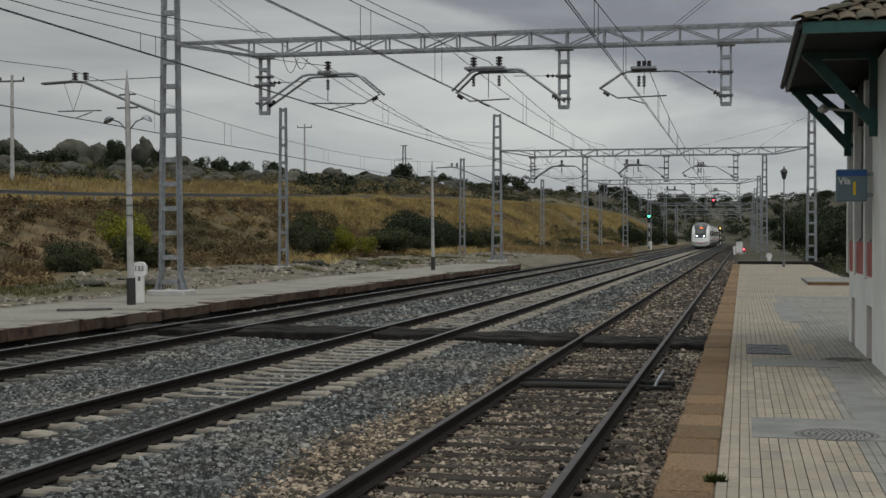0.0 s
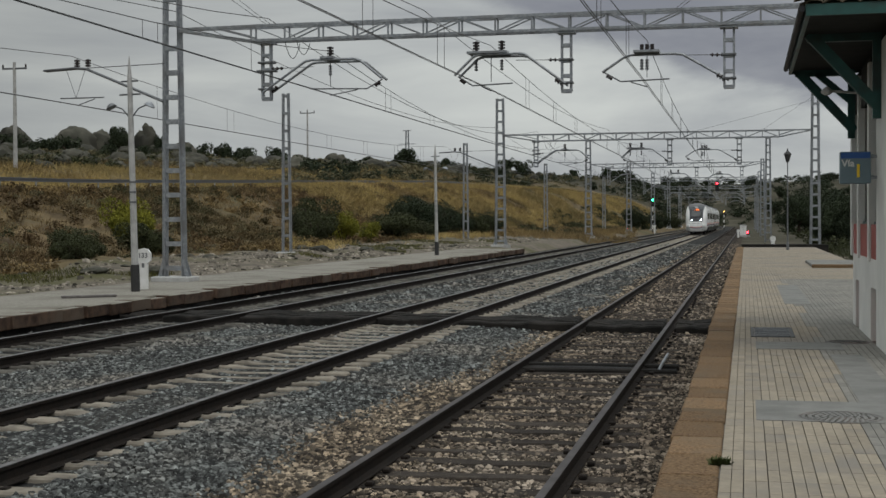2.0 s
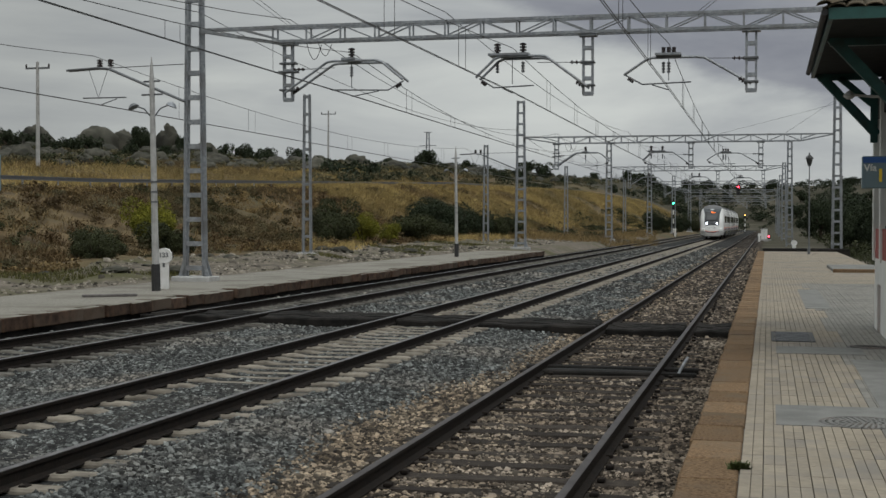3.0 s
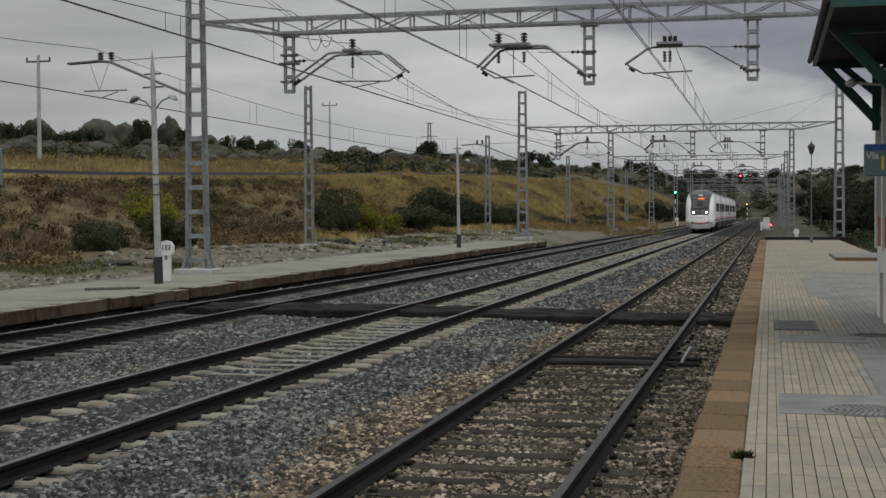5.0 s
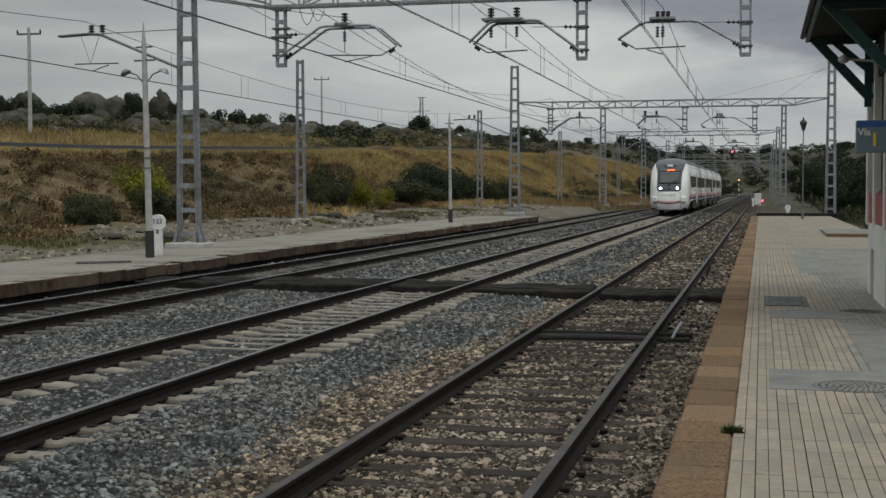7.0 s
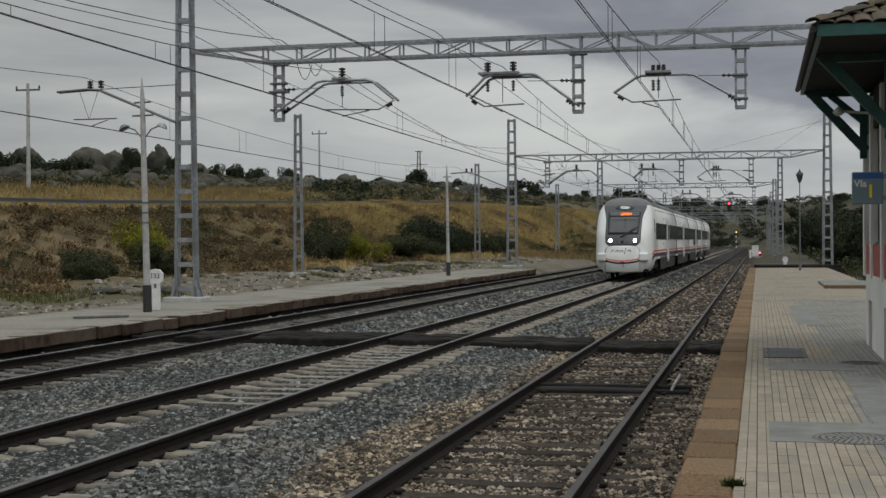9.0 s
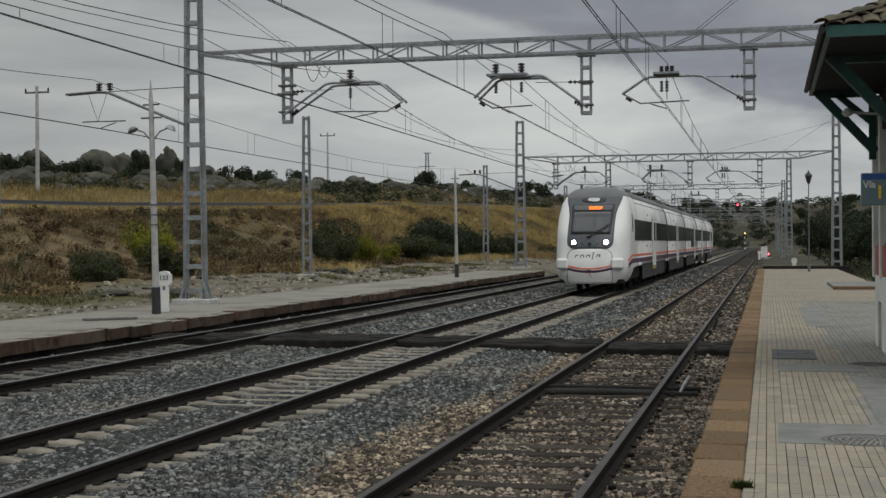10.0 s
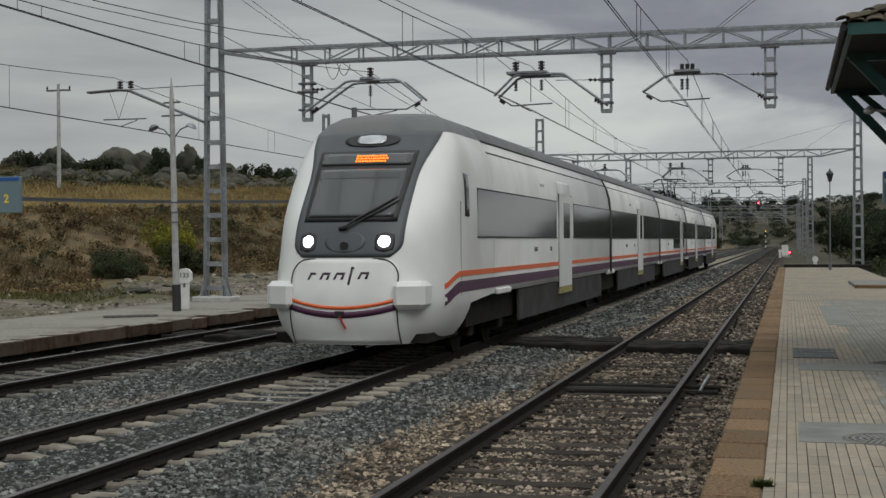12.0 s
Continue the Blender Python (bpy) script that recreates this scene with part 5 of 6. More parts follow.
def track_sign(x, y, z, w, h, number, category_label):
    t = thing("track_sign", category_label, "sign", pose(x, y, z))
    body = mat("grey_blue_sign", (0.15, 0.21, 0.24), (0.13, 0.19, 0.22), 3, 0.45)
    part("sign_box", box(bmesh.new(), -w / 2, w / 2, -0.06, 0.06, -h / 2, h / 2, 0.012), body, t)
    part("sign_band", box(bmesh.new(), -w / 2 + 0.012, w / 2 - 0.012, -0.066, -0.055, h / 2 - 0.09, h / 2 - 0.012), mat("blue_band", (0.02, 0.09, 0.30), rough=0.4), t, "blue band")
    words("V\u00eda", 0.13, M_WHITE, t, pose(-w * 0.24, -0.064, h * 0.13, 90, 0, 0), "white lettering")
    words(number, 0.24, mat("yellow_number", (0.85, 0.58, 0.03), rough=0.5), t, pose(w * 0.09, -0.064, -h * 0.12, 90, 0, 0), "yellow number")
    return t


sg = track_sign(1.42, 18.95, 2.385, 0.40, 0.43, "1", "grey-blue track sign with white and yellow lettering on the wall")
for dz in (0.15, -0.13):
    part("sign_arm", box(bmesh.new(), 0.19, 0.28, -0.02, 0.02, dz - 0.02, dz + 0.02), M_STEEL, sg)
    part("sign_bolt", rod(bmesh.new(), (0.2, -0.03, dz), (0.24, -0.03, dz), 0.03, 10), M_STEEL, sg)
s2 = track_sign(-15.75, 25.0, 2.72, 0.75, 0.75, "2", "grey-blue track sign with a blue band on a post")
part("sign_post", rod(bmesh.new(), (-0.30, 0.1, -2.75), (-0.30, 0.1, 0.4), 0.04, 10), M_STEEL, s2)


# ---- things on the platforms ----
M_IRON = mat("cast_iron", (0.10, 0.095, 0.09), (0.07, 0.068, 0.065), 14, 0.6, 0.3, bump=0.6, bump_scale=60, color3=(0.15, 0.12, 0.10), scale3=3)


def manhole(x, y, r):
    t = thing("manhole_cover", "round cast-iron manhole cover set in the paving", "manhole cover", pose(x, y, 0.0), group="manhole covers")
    bm = bmesh.new()
    lathe(bm, ((r, -0.02), (r, 0.002), (r - 0.02, 0.006), (r - 0.035, 0.006), (r - 0.04, 0.001), (0.01, 0.001)), 36)
    part("cover", bm, M_IRON, t)
    bm = bmesh.new()
    for ring in range(1, 6):
        for k in range(ring * 7):
            a = 2 * math.pi * k / (ring * 7)
            rr = (r - 0.05) * ring / 5.4
            box(bm, rr * math.cos(a) - 0.012, rr * math.cos(a) + 0.012, rr * math.sin(a) - 0.012, rr * math.sin(a) + 0.012, 0.0, 0.007)
    tagged(part("studs", bm, M_IRON, t), kind="stuff")


manhole(0.79, 12.05, 0.365)
manhole(1.36, 19.45, 0.30)


def drain():
    t = thing("drain_grate", "grey steel double drain grate set in the paving", "drain", pose(0.37, 20.95, 0.0))
    for y0, y1 in ((-0.85, -0.02), (0.02, 0.85)):
        f = part("grate_plate", box(bmesh.new(), -0.28, 0.28, y0 + 0.03, y1 - 0.03, -0.03, 0.002), M_IRON, t)
        for k in range(7):
            yy = y0 + 0.08 + k * (y1 - y0 - 0.16) / 6
            part("grate_bar", box(bmesh.new(), -0.25, 0.25, yy - 0.022, yy + 0.022, 0.0, 0.012), M_STEEL_D, f)
    for x0, x1, y0, y1 in ((-0.31, -0.27, -0.88, 0.88), (0.27, 0.31, -0.88, 0.88), (-0.31, 0.31, 0.85, 0.88), (-0.31, 0.31, -0.88, -0.85), (-0.27, 0.27, -0.02, 0.02)):
        part("grate_frame", box(bmesh.new(), x0, x1, y0, y1, -0.03, 0.008), M_BLACK, t)


drain()


def weed(x, y, s, n, seed, name="weed", label="small green weed growing in the kerb joint"):
    rnd = random.Random(seed)
    t = thing(name, label, "plant", pose(x, y, 0.0))
    bm = bmesh.new()
    for k in range(n):
        a, l = rnd.uniform(0, 6.283), s * rnd.uniform(0.4, 1.0)
        bx, by = rnd.gauss(0, s * 0.35), rnd.gauss(0, s * 0.2)
        d = Vector((math.cos(a), math.sin(a), rnd.uniform(0.5, 1.6))).normalized() * l
        side = Vector((-math.sin(a), math.cos(a), 0)) * 0.008
        p = Vector((bx, by, -0.01))
        v = [bm.verts.new(q) for q in (p - side, p + side, p + d * 0.6 + side * 0.9, p + d, p + d * 0.6 - side * 0.9)]
        bm.faces.new(v)
    part("leaves", bm, mat("weed_green", (0.075, 0.092, 0.032), (0.045, 0.062, 0.022), 20, 0.7), t)


weed(-0.18, 9.6, 0.085, 190, 1)


def platform_lantern():
    t = thing("platform_lamp", "slim grey lamp post with a dark lantern head", "street lamp", pose(2.22, 77.5, 0.0))
    part("post", lathe(bmesh.new(), ((0.08, 0.0), (0.08, 0.35), (0.045, 0.42), (0.036, 2.5), (0.028, 4.83), (0.06, 4.88)), 12), M_STEEL_D, t)
    part("lantern", lathe(bmesh.new(), ((0.08, 4.88), (0.18, 5.25), (0.20, 5.28)), 8), M_TGLASS, t, "dark glass lantern")
    part("cap", lathe(bmesh.new(), ((0.22, 5.28), (0.15, 5.40), (0.05, 5.48), (0.04, 5.54), (0.01, 5.62)), 8), M_BLACK, t)
    for k in range(4):
        a = math.pi / 2 * k + 0.4
        part("lantern_rib", rod(bmesh.new(), (0.08 * math.cos(a), 0.08 * math.sin(a), 4.88), (0.195 * math.cos(a), 0.195 * math.sin(a), 5.28), 0.012, 5), M_BLACK, t)


platform_lantern()


def double_lamp(x, y, top, lean):
    t = thing("platform_lamp", "tapered pale concrete lamp post with two lamps and a black foot", "street lamp", pose(x, y, 0.0, 0, lean, 0), group="concrete lamp posts")
    part("post", lathe(bmesh.new(), ((0.088, 0.66), (0.062, top - 0.6), (0.055, top - 0.5)), 12), M_CONC, t)
    part("post_foot", lathe(bmesh.new(), ((0.112, -0.05), (0.110, 0.66)), 12), M_BLACK, t, "black painted foot")
    part("spike", lathe(bmesh.new(), ((0.06, top - 0.5), (0.03, top - 0.2), (0.008, top)), 8), M_CONC, t)
    zl = top - 1.25
    for s in (-1, 1):
        arm = part("lamp_arm", tube(bmesh.new(), [(s * 0.05, 0, zl - 0.25), (s * 0.22, 0, zl - 0.05), (s * 0.42, 0, zl + 0.02)], 0.018, 6), M_STEEL_D, t)
        bm = bmesh.new()
        lathe(bm, ((0.02, 0.08), (0.08, 0.055), (0.145, -0.02), (0.13, -0.04)), 12)
        bmesh.ops.transform(bm, matrix=Matrix.Translation((s * 0.52, 0, zl + 0.02)) @ Matrix.Rotation(s * 0.45, 4, "Y"), verts=bm.verts)
        part("lamp_shade", bm, M_STEEL if s > 0 else M_STEEL_D, arm)
    for k in range(3):
        part("band", lathe(bmesh.new(), ((0.092, 2.2 + k * 0.25), (0.092, 2.24 + k * 0.25)), 10), M_STEEL_D, t)
    for z, w in ((top - 0.62, 0.22), (top - 0.95, 0.28)):
        part("cross_arm", box(bmesh.new(), -w, w, -0.02, 0.02, z - 0.02, z + 0.02), M_STEEL_D, t)


double_lamp(-14.89, 31.3, 5.85, -1.1)
double_lamp(-15.3, 66.8, 5.6, -0.6)


def km_post():
    t = thing("kilometre_post", "white concrete kilometre post with an eight-sided head", "marker post", pose(-15.18, 32.4, 0.0, 0, 0, 12))
    part("shaft", box(bmesh.new(), -0.11, 0.11, -0.07, 0.07, -0.05, 0.72, 0.012), M_WHITE, t)
    bm = bmesh.new()
    pts = [(-0.11, 0.66), (0.11, 0.66), (0.185, 0.73), (0.185, 0.92), (0.11, 1.02), (0.0, 1.045), (-0.11, 1.02), (-0.185, 0.92), (-0.185, 0.73)]
    f = bm.faces.new([bm.verts.new((x, -0.085, z)) for x, z in pts])
    r = bmesh.ops.extrude_face_region(bm, geom=[f])
    bmesh.ops.translate(bm, verts=[v for v in r["geom"] if isinstance(v, bmesh.types.BMVert)], vec=(0, 0.17, 0))
    bmesh.ops.recalc_face_normals(bm, faces=bm.faces)
    head = part("head", bm, M_WHITE, t)
    words("133", 0.17, M_STEEL_D, head, pose(0, -0.088, 0.86, 90, 0, 0), "grey figures")
    part("figure_bar", box(bmesh.new(), -0.03, 0.03, -0.075, -0.068, 0.55, 0.66), M_STEEL_D, t)


km_post()


def slab_step():
    t = thing("raised_slab", "low concrete slab with a stone edge on the platform", "slab", pose(3.2, 52.0, 0.0))
    part("slab", box(bmesh.new(), -0.95, 0.95, -2.9, 3.0, -0.02, 0.10, 0.02), M_PATCH, t)
    part("slab_edge", box(bmesh.new(), -0.98, 0.95, -3.15, -2.9, -0.02, 0.12, 0.02), M_KERB, t)


slab_step()


def loose_board():
    t = thing("loose_board", "weathered grey board lying on the opposite platform", "board", pose(-14.77, 28.61, 0.015, 0, 0, 40))
    part("plank", box(bmesh.new(), -0.62, 0.62, -0.10, 0.10, -0.02, 0.03, 0.008), mat("grey_board", (0.17, 0.16, 0.15), (0.11, 0.10, 0.10), 8, 0.9), t)


loose_board()


# ---- signals and lineside gear ----
M_RED_L = glow("red_signal_light", (1.0, 0.03, 0.05), 14.0)
M_GREEN_L = glow("green_signal_light", (0.05, 1.0, 0.45), 9.0)
M_AMBER_L = glow("amber_signal_light", (1.0, 0.55, 0.12), 5.0)
M_OFF = mat("unlit_lens", (0.01, 0.01, 0.012), rough=0.2)


def signal(x, y, z, post_from, lit, lenses, label, r=0.16):
    """A black head with a vertical row of lenses; post_from: the foot of its post, or None where it hangs."""
    t = thing("railway_signal", label, "signal", pose(x, y, z), group="signals")
    h = 0.42 * len(lenses)
    head = part("signal_head", box(bmesh.new(), -0.24, 0.24, -0.08, 0.10, -h + 0.2, 0.28, 0.05), M_BLACK, t)
    for k, on in enumerate(lenses):
        bm = bmesh.new()
        rod(bm, (0, -0.13, -0.42 * k), (0, -0.07, -0.42 * k), r if on else 0.11, 16)
        part("signal_lens", bm, lit if on else M_OFF, head)
        bm = bmesh.new()
        rod(bm, (0, -0.26, -0.42 * k + 0.17), (0, -0.08, -0.42 * k + 0.17), 0.05, 8)
        part("lens_hood", bm, M_BLACK, head)
    if post_from is not None:
        n = 6
        z1 = -h + 0.2
        for k in range(n):
            a, b = post_from - z + (z1 - post_from + z) * k / n, post_from - z + (z1 - post_from + z) * (k + 1) / n
            part("post_piece", rod(bmesh.new(), (0, 0, a), (0, 0, b), 0.08, 10), M_WHITE if k % 2 else M_BLACK, t)
    else:
        part("hanger", rod(bmesh.new(), (0, 0.12, 0.2), (0, 0.12, BEAM_Z - z + 0.1), 0.04, 8), M_STEEL_D, t)
    return t


signal(-14.6, 218.0, 4.9, -0.5, M_GREEN_L, (1, 0, 0), "black signal head with a lit green lens on a banded post", 0.15)
signal(-3.75, 180.6, 6.45, None, M_RED_L, (1, 0, 0), "black signal head with a lit red lens hung from a portal", 0.11)
signal(-4.4, 276.6, 3.3, -0.4, M_AMBER_L, (1, 0), "small signal with a lit amber lens", 0.12)


def dwarf_signal(x, y, z):
    t = thing("dwarf_signal", "low ground signal with a lit red lens", "signal", pose(x, y, z), group="signals")
    b = part("signal_box", box(bmesh.new(), -0.22, 0.22, -0.15, 0.15, 0.0, 0.62, 0.05), M_BLACK, t)
    part("signal_lens", rod(bmesh.new(), (0, -0.2, 0.4), (0, -0.14, 0.4), 0.12, 14), M_RED_L, b)
    part("foot", box(bmesh.new(), -0.3, 0.3, -0.25, 0.25, -0.5, 0.0), M_CONC, t)


dwarf_signal(-17.5, 205.0, 0.0)
dwarf_signal(0.15, 190.0, -0.45)


def cabinet(x, y):
    t = thing("lineside_cabinet", "white metal equipment cabinet beside the track", "cabinet", pose(x, y, -0.5))
    part("body", box(bmesh.new(), -0.42, 0.42, -0.25, 0.25, 0.12, 1.45, 0.03), M_WHITE, t)
    part("base", box(bmesh.new(), -0.46, 0.46, -0.3, 0.3, -0.2, 0.12), M_CONC, t)
    part("cap", box(bmesh.new(), -0.46, 0.46, -0.3, 0.3, 1.45, 1.5, 0.01), M_WHITE, t)
    part("door_seam", box(bmesh.new(), -0.006, 0.006, -0.257, -0.248, 0.2, 1.4), M_STEEL_D, t)


cabinet(-0.45, 182.0)


def marker(x, y, z, h):
    t = thing("white_marker", "white painted marker post with a rounded head", "marker post", pose(x, y, z), group="white markers")
    part("shaft", box(bmesh.new(), -0.12, 0.12, -0.08, 0.08, -0.3, h * 0.72, 0.02), M_WHITE, t)
    bm = bmesh.new()
    rod(bm, (0, -0.06, h * 0.82), (0, 0.06, h * 0.82), h * 0.2, 16)
    part("head", bm, M_WHITE, t)


marker(1.75, 95.0, -0.45, 1.0)
marker(-12.6 - 1.5, 215.0, -0.1, 1.0)
marker(-1.0, 170.0, -0.5, 1.0)


def end_path():
    t = thing("board_path", "dark tarred board path beyond the platform's end", "crossing")
    for k in range(4):
        part("board", box(bmesh.new(), -0.3, 4.9 - 0.2 * k, 86.15 + 0.45 * k, 86.55 + 0.45 * k, -0.62, 0.13 + 0.02 * (k % 2), 0.02), M_ASPHALT, t)


end_path()


def point_lever():
    """The small grey lever and long timbers beside the side track."""
    t = thing("track_timber", "two long dark timbers under the side track with a grey lever", "track timber")
    for k, y in enumerate((19.8, 20.35)):
        part("timber", box(bmesh.new(), -3.55, -0.98, y - 0.13, y + 0.13, SIDE_Z - 0.36, SIDE_Z - 0.115 + 0.015 * k, 0.02), M_ASPHALT, t)
    part("lever", tube(bmesh.new(), [(-1.24, 19.75, SIDE_Z - 0.12), (-1.19, 19.9, SIDE_Z - 0.02), (-1.14, 20.3, SIDE_Z + 0.06)], 0.022, 8), M_STEEL, t, "bent grey metal lever")
    part("cable", tube(bmesh.new(), [(-3.2, 20.08, SIDE_Z - 0.135), (-2.4, 20.1, SIDE_Z - 0.13), (-1.6, 20.06, SIDE_Z - 0.135)], 0.014, 6), M_WIRE, t)


point_lever()


# ---- the hillside: rocks, scrub, trees, poles and the road's guard rail ----
M_ROCK = mat("grey_granite", (0.088, 0.085, 0.068), (0.044, 0.044, 0.035), 1.4, 0.95, bump=1.0, bump_scale=3, color3=(0.042, 0.042, 0.036), scale3=0.4, vary=0.25)
M_OAK = mat("dark_oak_leaves", (0.030, 0.040, 0.020), (0.020, 0.028, 0.015), 1.5, 0.75, island=0.35)
M_BROOM = mat("yellow_green_leaves", (0.185, 0.180, 0.022), (0.110, 0.115, 0.020), 1.5, 0.8, island=0.35)
M_BUSHG = mat("green_brown_leaves", (0.048, 0.055, 0.024), (0.032, 0.036, 0.018), 1.5, 0.8, island=0.35)
M_HEATH = mat("olive_heath_leaves", (0.150, 0.130, 0.074), (0.085, 0.082, 0.046), 0.35, 0.85, island=0.22)
M_TRUNK = mat("grey_brown_bark", (0.07, 0.055, 0.042), (0.045, 0.036, 0.03), 6, 0.95, bump=0.5)
M_STRAW = mat("dry_straw", (0.25, 0.180, 0.084), (0.17, 0.12, 0.057), 0.5, 0.95, island=0.4, color3=(0.10, 0.078, 0.045), scale3=0.05)
M_STRAW_P = mat("pale_gold_straw", (0.43, 0.325, 0.130), (0.27, 0.20, 0.085), 0.25, 0.95, island=0.5, color3=(0.16, 0.13, 0.06), scale3=0.06)
M_BROWNG = mat("brown_weeds", (0.125, 0.082, 0.042), (0.080, 0.058, 0.032), 0.5, 0.95, island=0.4, color3=(0.06, 0.062, 0.03), scale3=0.08)


M_VERGE = mat("olive_verge_grass", (0.115, 0.110, 0.040), (0.075, 0.078, 0.030), 0.6, 0.9, island=0.4)


def boulder_mesh(seed, flat=0.75):
    bm = bmesh.new()
    bmesh.ops.create_icosphere(bm, subdivisions=4, radius=1.0)
    off = Vector((seed * 7.3, seed * 3.1, seed))
    for v in bm.verts:
        n = v.co.normalized()
        k = 1 + 0.22 * noise.noise(n * 1.1 + off) + 0.13 * noise.noise(n * 2.7 + off) - 0.18 * abs(noise.noise(n * 1.9 - off)) + 0.09 * noise.noise(n * 6.0 + off) + 0.04 * noise.noise(n * 13.0 + off)
        v.co = Vector((n.x * k, n.y * k, n.z * k * flat))
    for f in bm.faces:
        f.smooth = True
    me = mesh_of("boulder", bm)
    me.materials.append(M_ROCK)
    return me


BOULDERS = [boulder_mesh(k, 0.6 + 0.08 * k) for k in range(5)]


def boulder(x, y, sx, sz, k, turn, sink=0.35):
    ob = tagged(new("boulder", BOULDERS[k % 5]), "rounded grey granite boulder on the dry hillside", "boulder", "boulders on the hill")
    ob.matrix_basis = Matrix.LocRotScale((x, y, land(x, y) + sz * (1 - 2 * sink) * 0.7), Euler((0, 0, turn)), (sx, sx * 0.9, sz))
    return ob


def at(q, r):
    """A place r metres away, in the direction of which q is sideways over ahead."""
    y = r / math.sqrt(1 + q * q)
    return q * y, y


# the tor on the skyline
for q, r, sx, sz, k in ((-0.612, 226, 3.4, 3.6, 0), (-0.581, 228, 3.2, 4.7, 1), (-0.566, 225, 2.4, 2.6, 1), (-0.526, 226, 4.4, 4.3, 4), (-0.503, 227, 3.0, 3.9, 2), (-0.484, 231, 3.2, 3.6, 3), (-0.464, 227, 2.5, 5.8, 0), (-0.455, 224, 2.0, 2.6, 0), (-0.545, 222, 2.2, 2.0, 2), (-0.435, 228, 2.4, 2.2, 3), (-0.520, 215, 2.6, 2.0, 4), (-0.48, 212, 3.0, 2.0, 0)):
    bx, by = at(q, r)
    boulder(bx, by, sx, sz, k, q * 50)
bx, by = at(-0.4655, 227)
tagged(boulder(bx, by, 0.62, 1.0, 2, 1.0, -2.75), "small grey boulder balanced on a taller rock", "boulder", "boulders on the hill")
rb = random.Random(21)
for k in range(400):
    q = rb.uniform(-0.62, -0.12) if k < 210 else (rb.uniform(-0.62, -0.26) if k < 330 else rb.uniform(-0.36, -0.10))
    bx, by = at(q, rb.uniform(108, hill_reach(q) + 5) if k < 210 else (rb.uniform(112, 200) if k < 330 else hill_reach(q) * rb.uniform(0.62, 1.0)))
    if bx > -54:
        continue
    s = 0.4 + 1.25 * rb.random() ** 1.9 + (0.3 if k >= 330 else 0.0)
    boulder(bx, by, s * rb.uniform(0.9, 1.35), s * rb.uniform(0.7, 1.2), k, rb.uniform(0, 6))
# pale stones at the foot of the bank
for k in range(46):
    bx, by = rb.uniform(-25, -18.2), rb.uniform(34, 130)
    s = rb.uniform(0.10, 0.34)
    o = boulder(bx, by, s * 1.4, s * 0.7, k, rb.uniform(0, 6))
    tagged(o, "pale grey stone lying at the foot of the bank", "rock", "stones at the bank")


def rubble():
    rnd = random.Random(31)
    spots = []
    for _ in range(5200):
        x, y = -17.4 - 6.6 * rnd.random() ** 1.4, rnd.uniform(28, 135)
        if noise.noise(Vector((x * 0.35, y * 0.12, 8.0))) > -0.25:
            spots.append((x, y, land(x, y) + 0.01))
    stone_field("rubble", "pale rubble strewn behind the opposite platform", mat("pale_rubble", (0.23, 0.208, 0.170), (0.10, 0.090, 0.074), 3, 0.95, island=0.8), spots, 0.024)


rubble()


def leaf_cloud(seed, blobs, leaves, size, spread=1.0, flat=0.85):
    """Leaves scattered over the shells of several overlapping lumps; the cloud is about two units wide and stands on z = 0."""
    rnd = np.random.RandomState(seed)
    c = rnd.uniform(-1, 1, (blobs, 3)) * np.array((0.62, 0.62, 0.34)) * spread + np.array((0, 0, 0.62))
    rad = rnd.uniform(0.26, 0.52, blobs)
    which = rnd.randint(0, blobs, leaves)
    d = rnd.normal(size=(leaves, 3))
    d /= np.linalg.norm(d, axis=1)[:, None]
    p = c[which] + d * (rad[which] * rnd.uniform(0.72, 1.06, leaves))[:, None] * np.array((1, 1, flat))
    p[:, 2] = np.maximum(p[:, 2], 0.02)
    u = rnd.normal(size=(leaves, 3))
    u /= np.linalg.norm(u, axis=1)[:, None]
    w = np.cross(u, d + 0.3 * rnd.normal(size=(leaves, 3)))
    w /= np.linalg.norm(w, axis=1)[:, None] + 1e-9
    s = size * rnd.uniform(0.6, 1.4, leaves)[:, None]
    v = np.stack([p - u * s, p + w * s * 0.55, p + u * s, p - w * s * 0.55], 1).reshape(-1, 3)
    return v


def leaf_mesh(name, v, material):
    n = len(v) // 4
    me = bpy.data.meshes.new(name)
    me.vertices.add(n * 4)
    me.vertices.foreach_set("co", v.reshape(-1))
    me.loops.add(n * 4)
    me.loops.foreach_set("vertex_index", np.arange(n * 4, dtype=np.int32))
    me.polygons.add(n)
    me.polygons.foreach_set("loop_start", np.arange(0, n * 4, 4, dtype=np.int32))
    me.update(calc_edges=True)
    me.materials.append(material)
    return me


def stems(seed, h):
    rnd = random.Random(seed)
    bm = bmesh.new()
    for k in range(7):
        a = rnd.uniform(0, 6.28)
        tube(bm, [(0, 0, -0.15), (0.18 * math.cos(a), 0.18 * math.sin(a), 0.3 * h), (0.5 * math.cos(a), 0.5 * math.sin(a), 0.85 * h)], 0.025, 5)
    me = mesh_of("stem", bm)
    me.materials.append(M_TRUNK)
    return me


STEMS = [stems(k, 1.0) for k in range(2)]
CROWNS = {}
for nm_, m_ in (("oak", M_OAK), ("broom", M_BROOM), ("scrub", M_BUSHG)):
    CROWNS[nm_] = [leaf_mesh("crown", leaf_cloud(30 + k, 14, 11000, 0.034), m_) for k in range(3)]


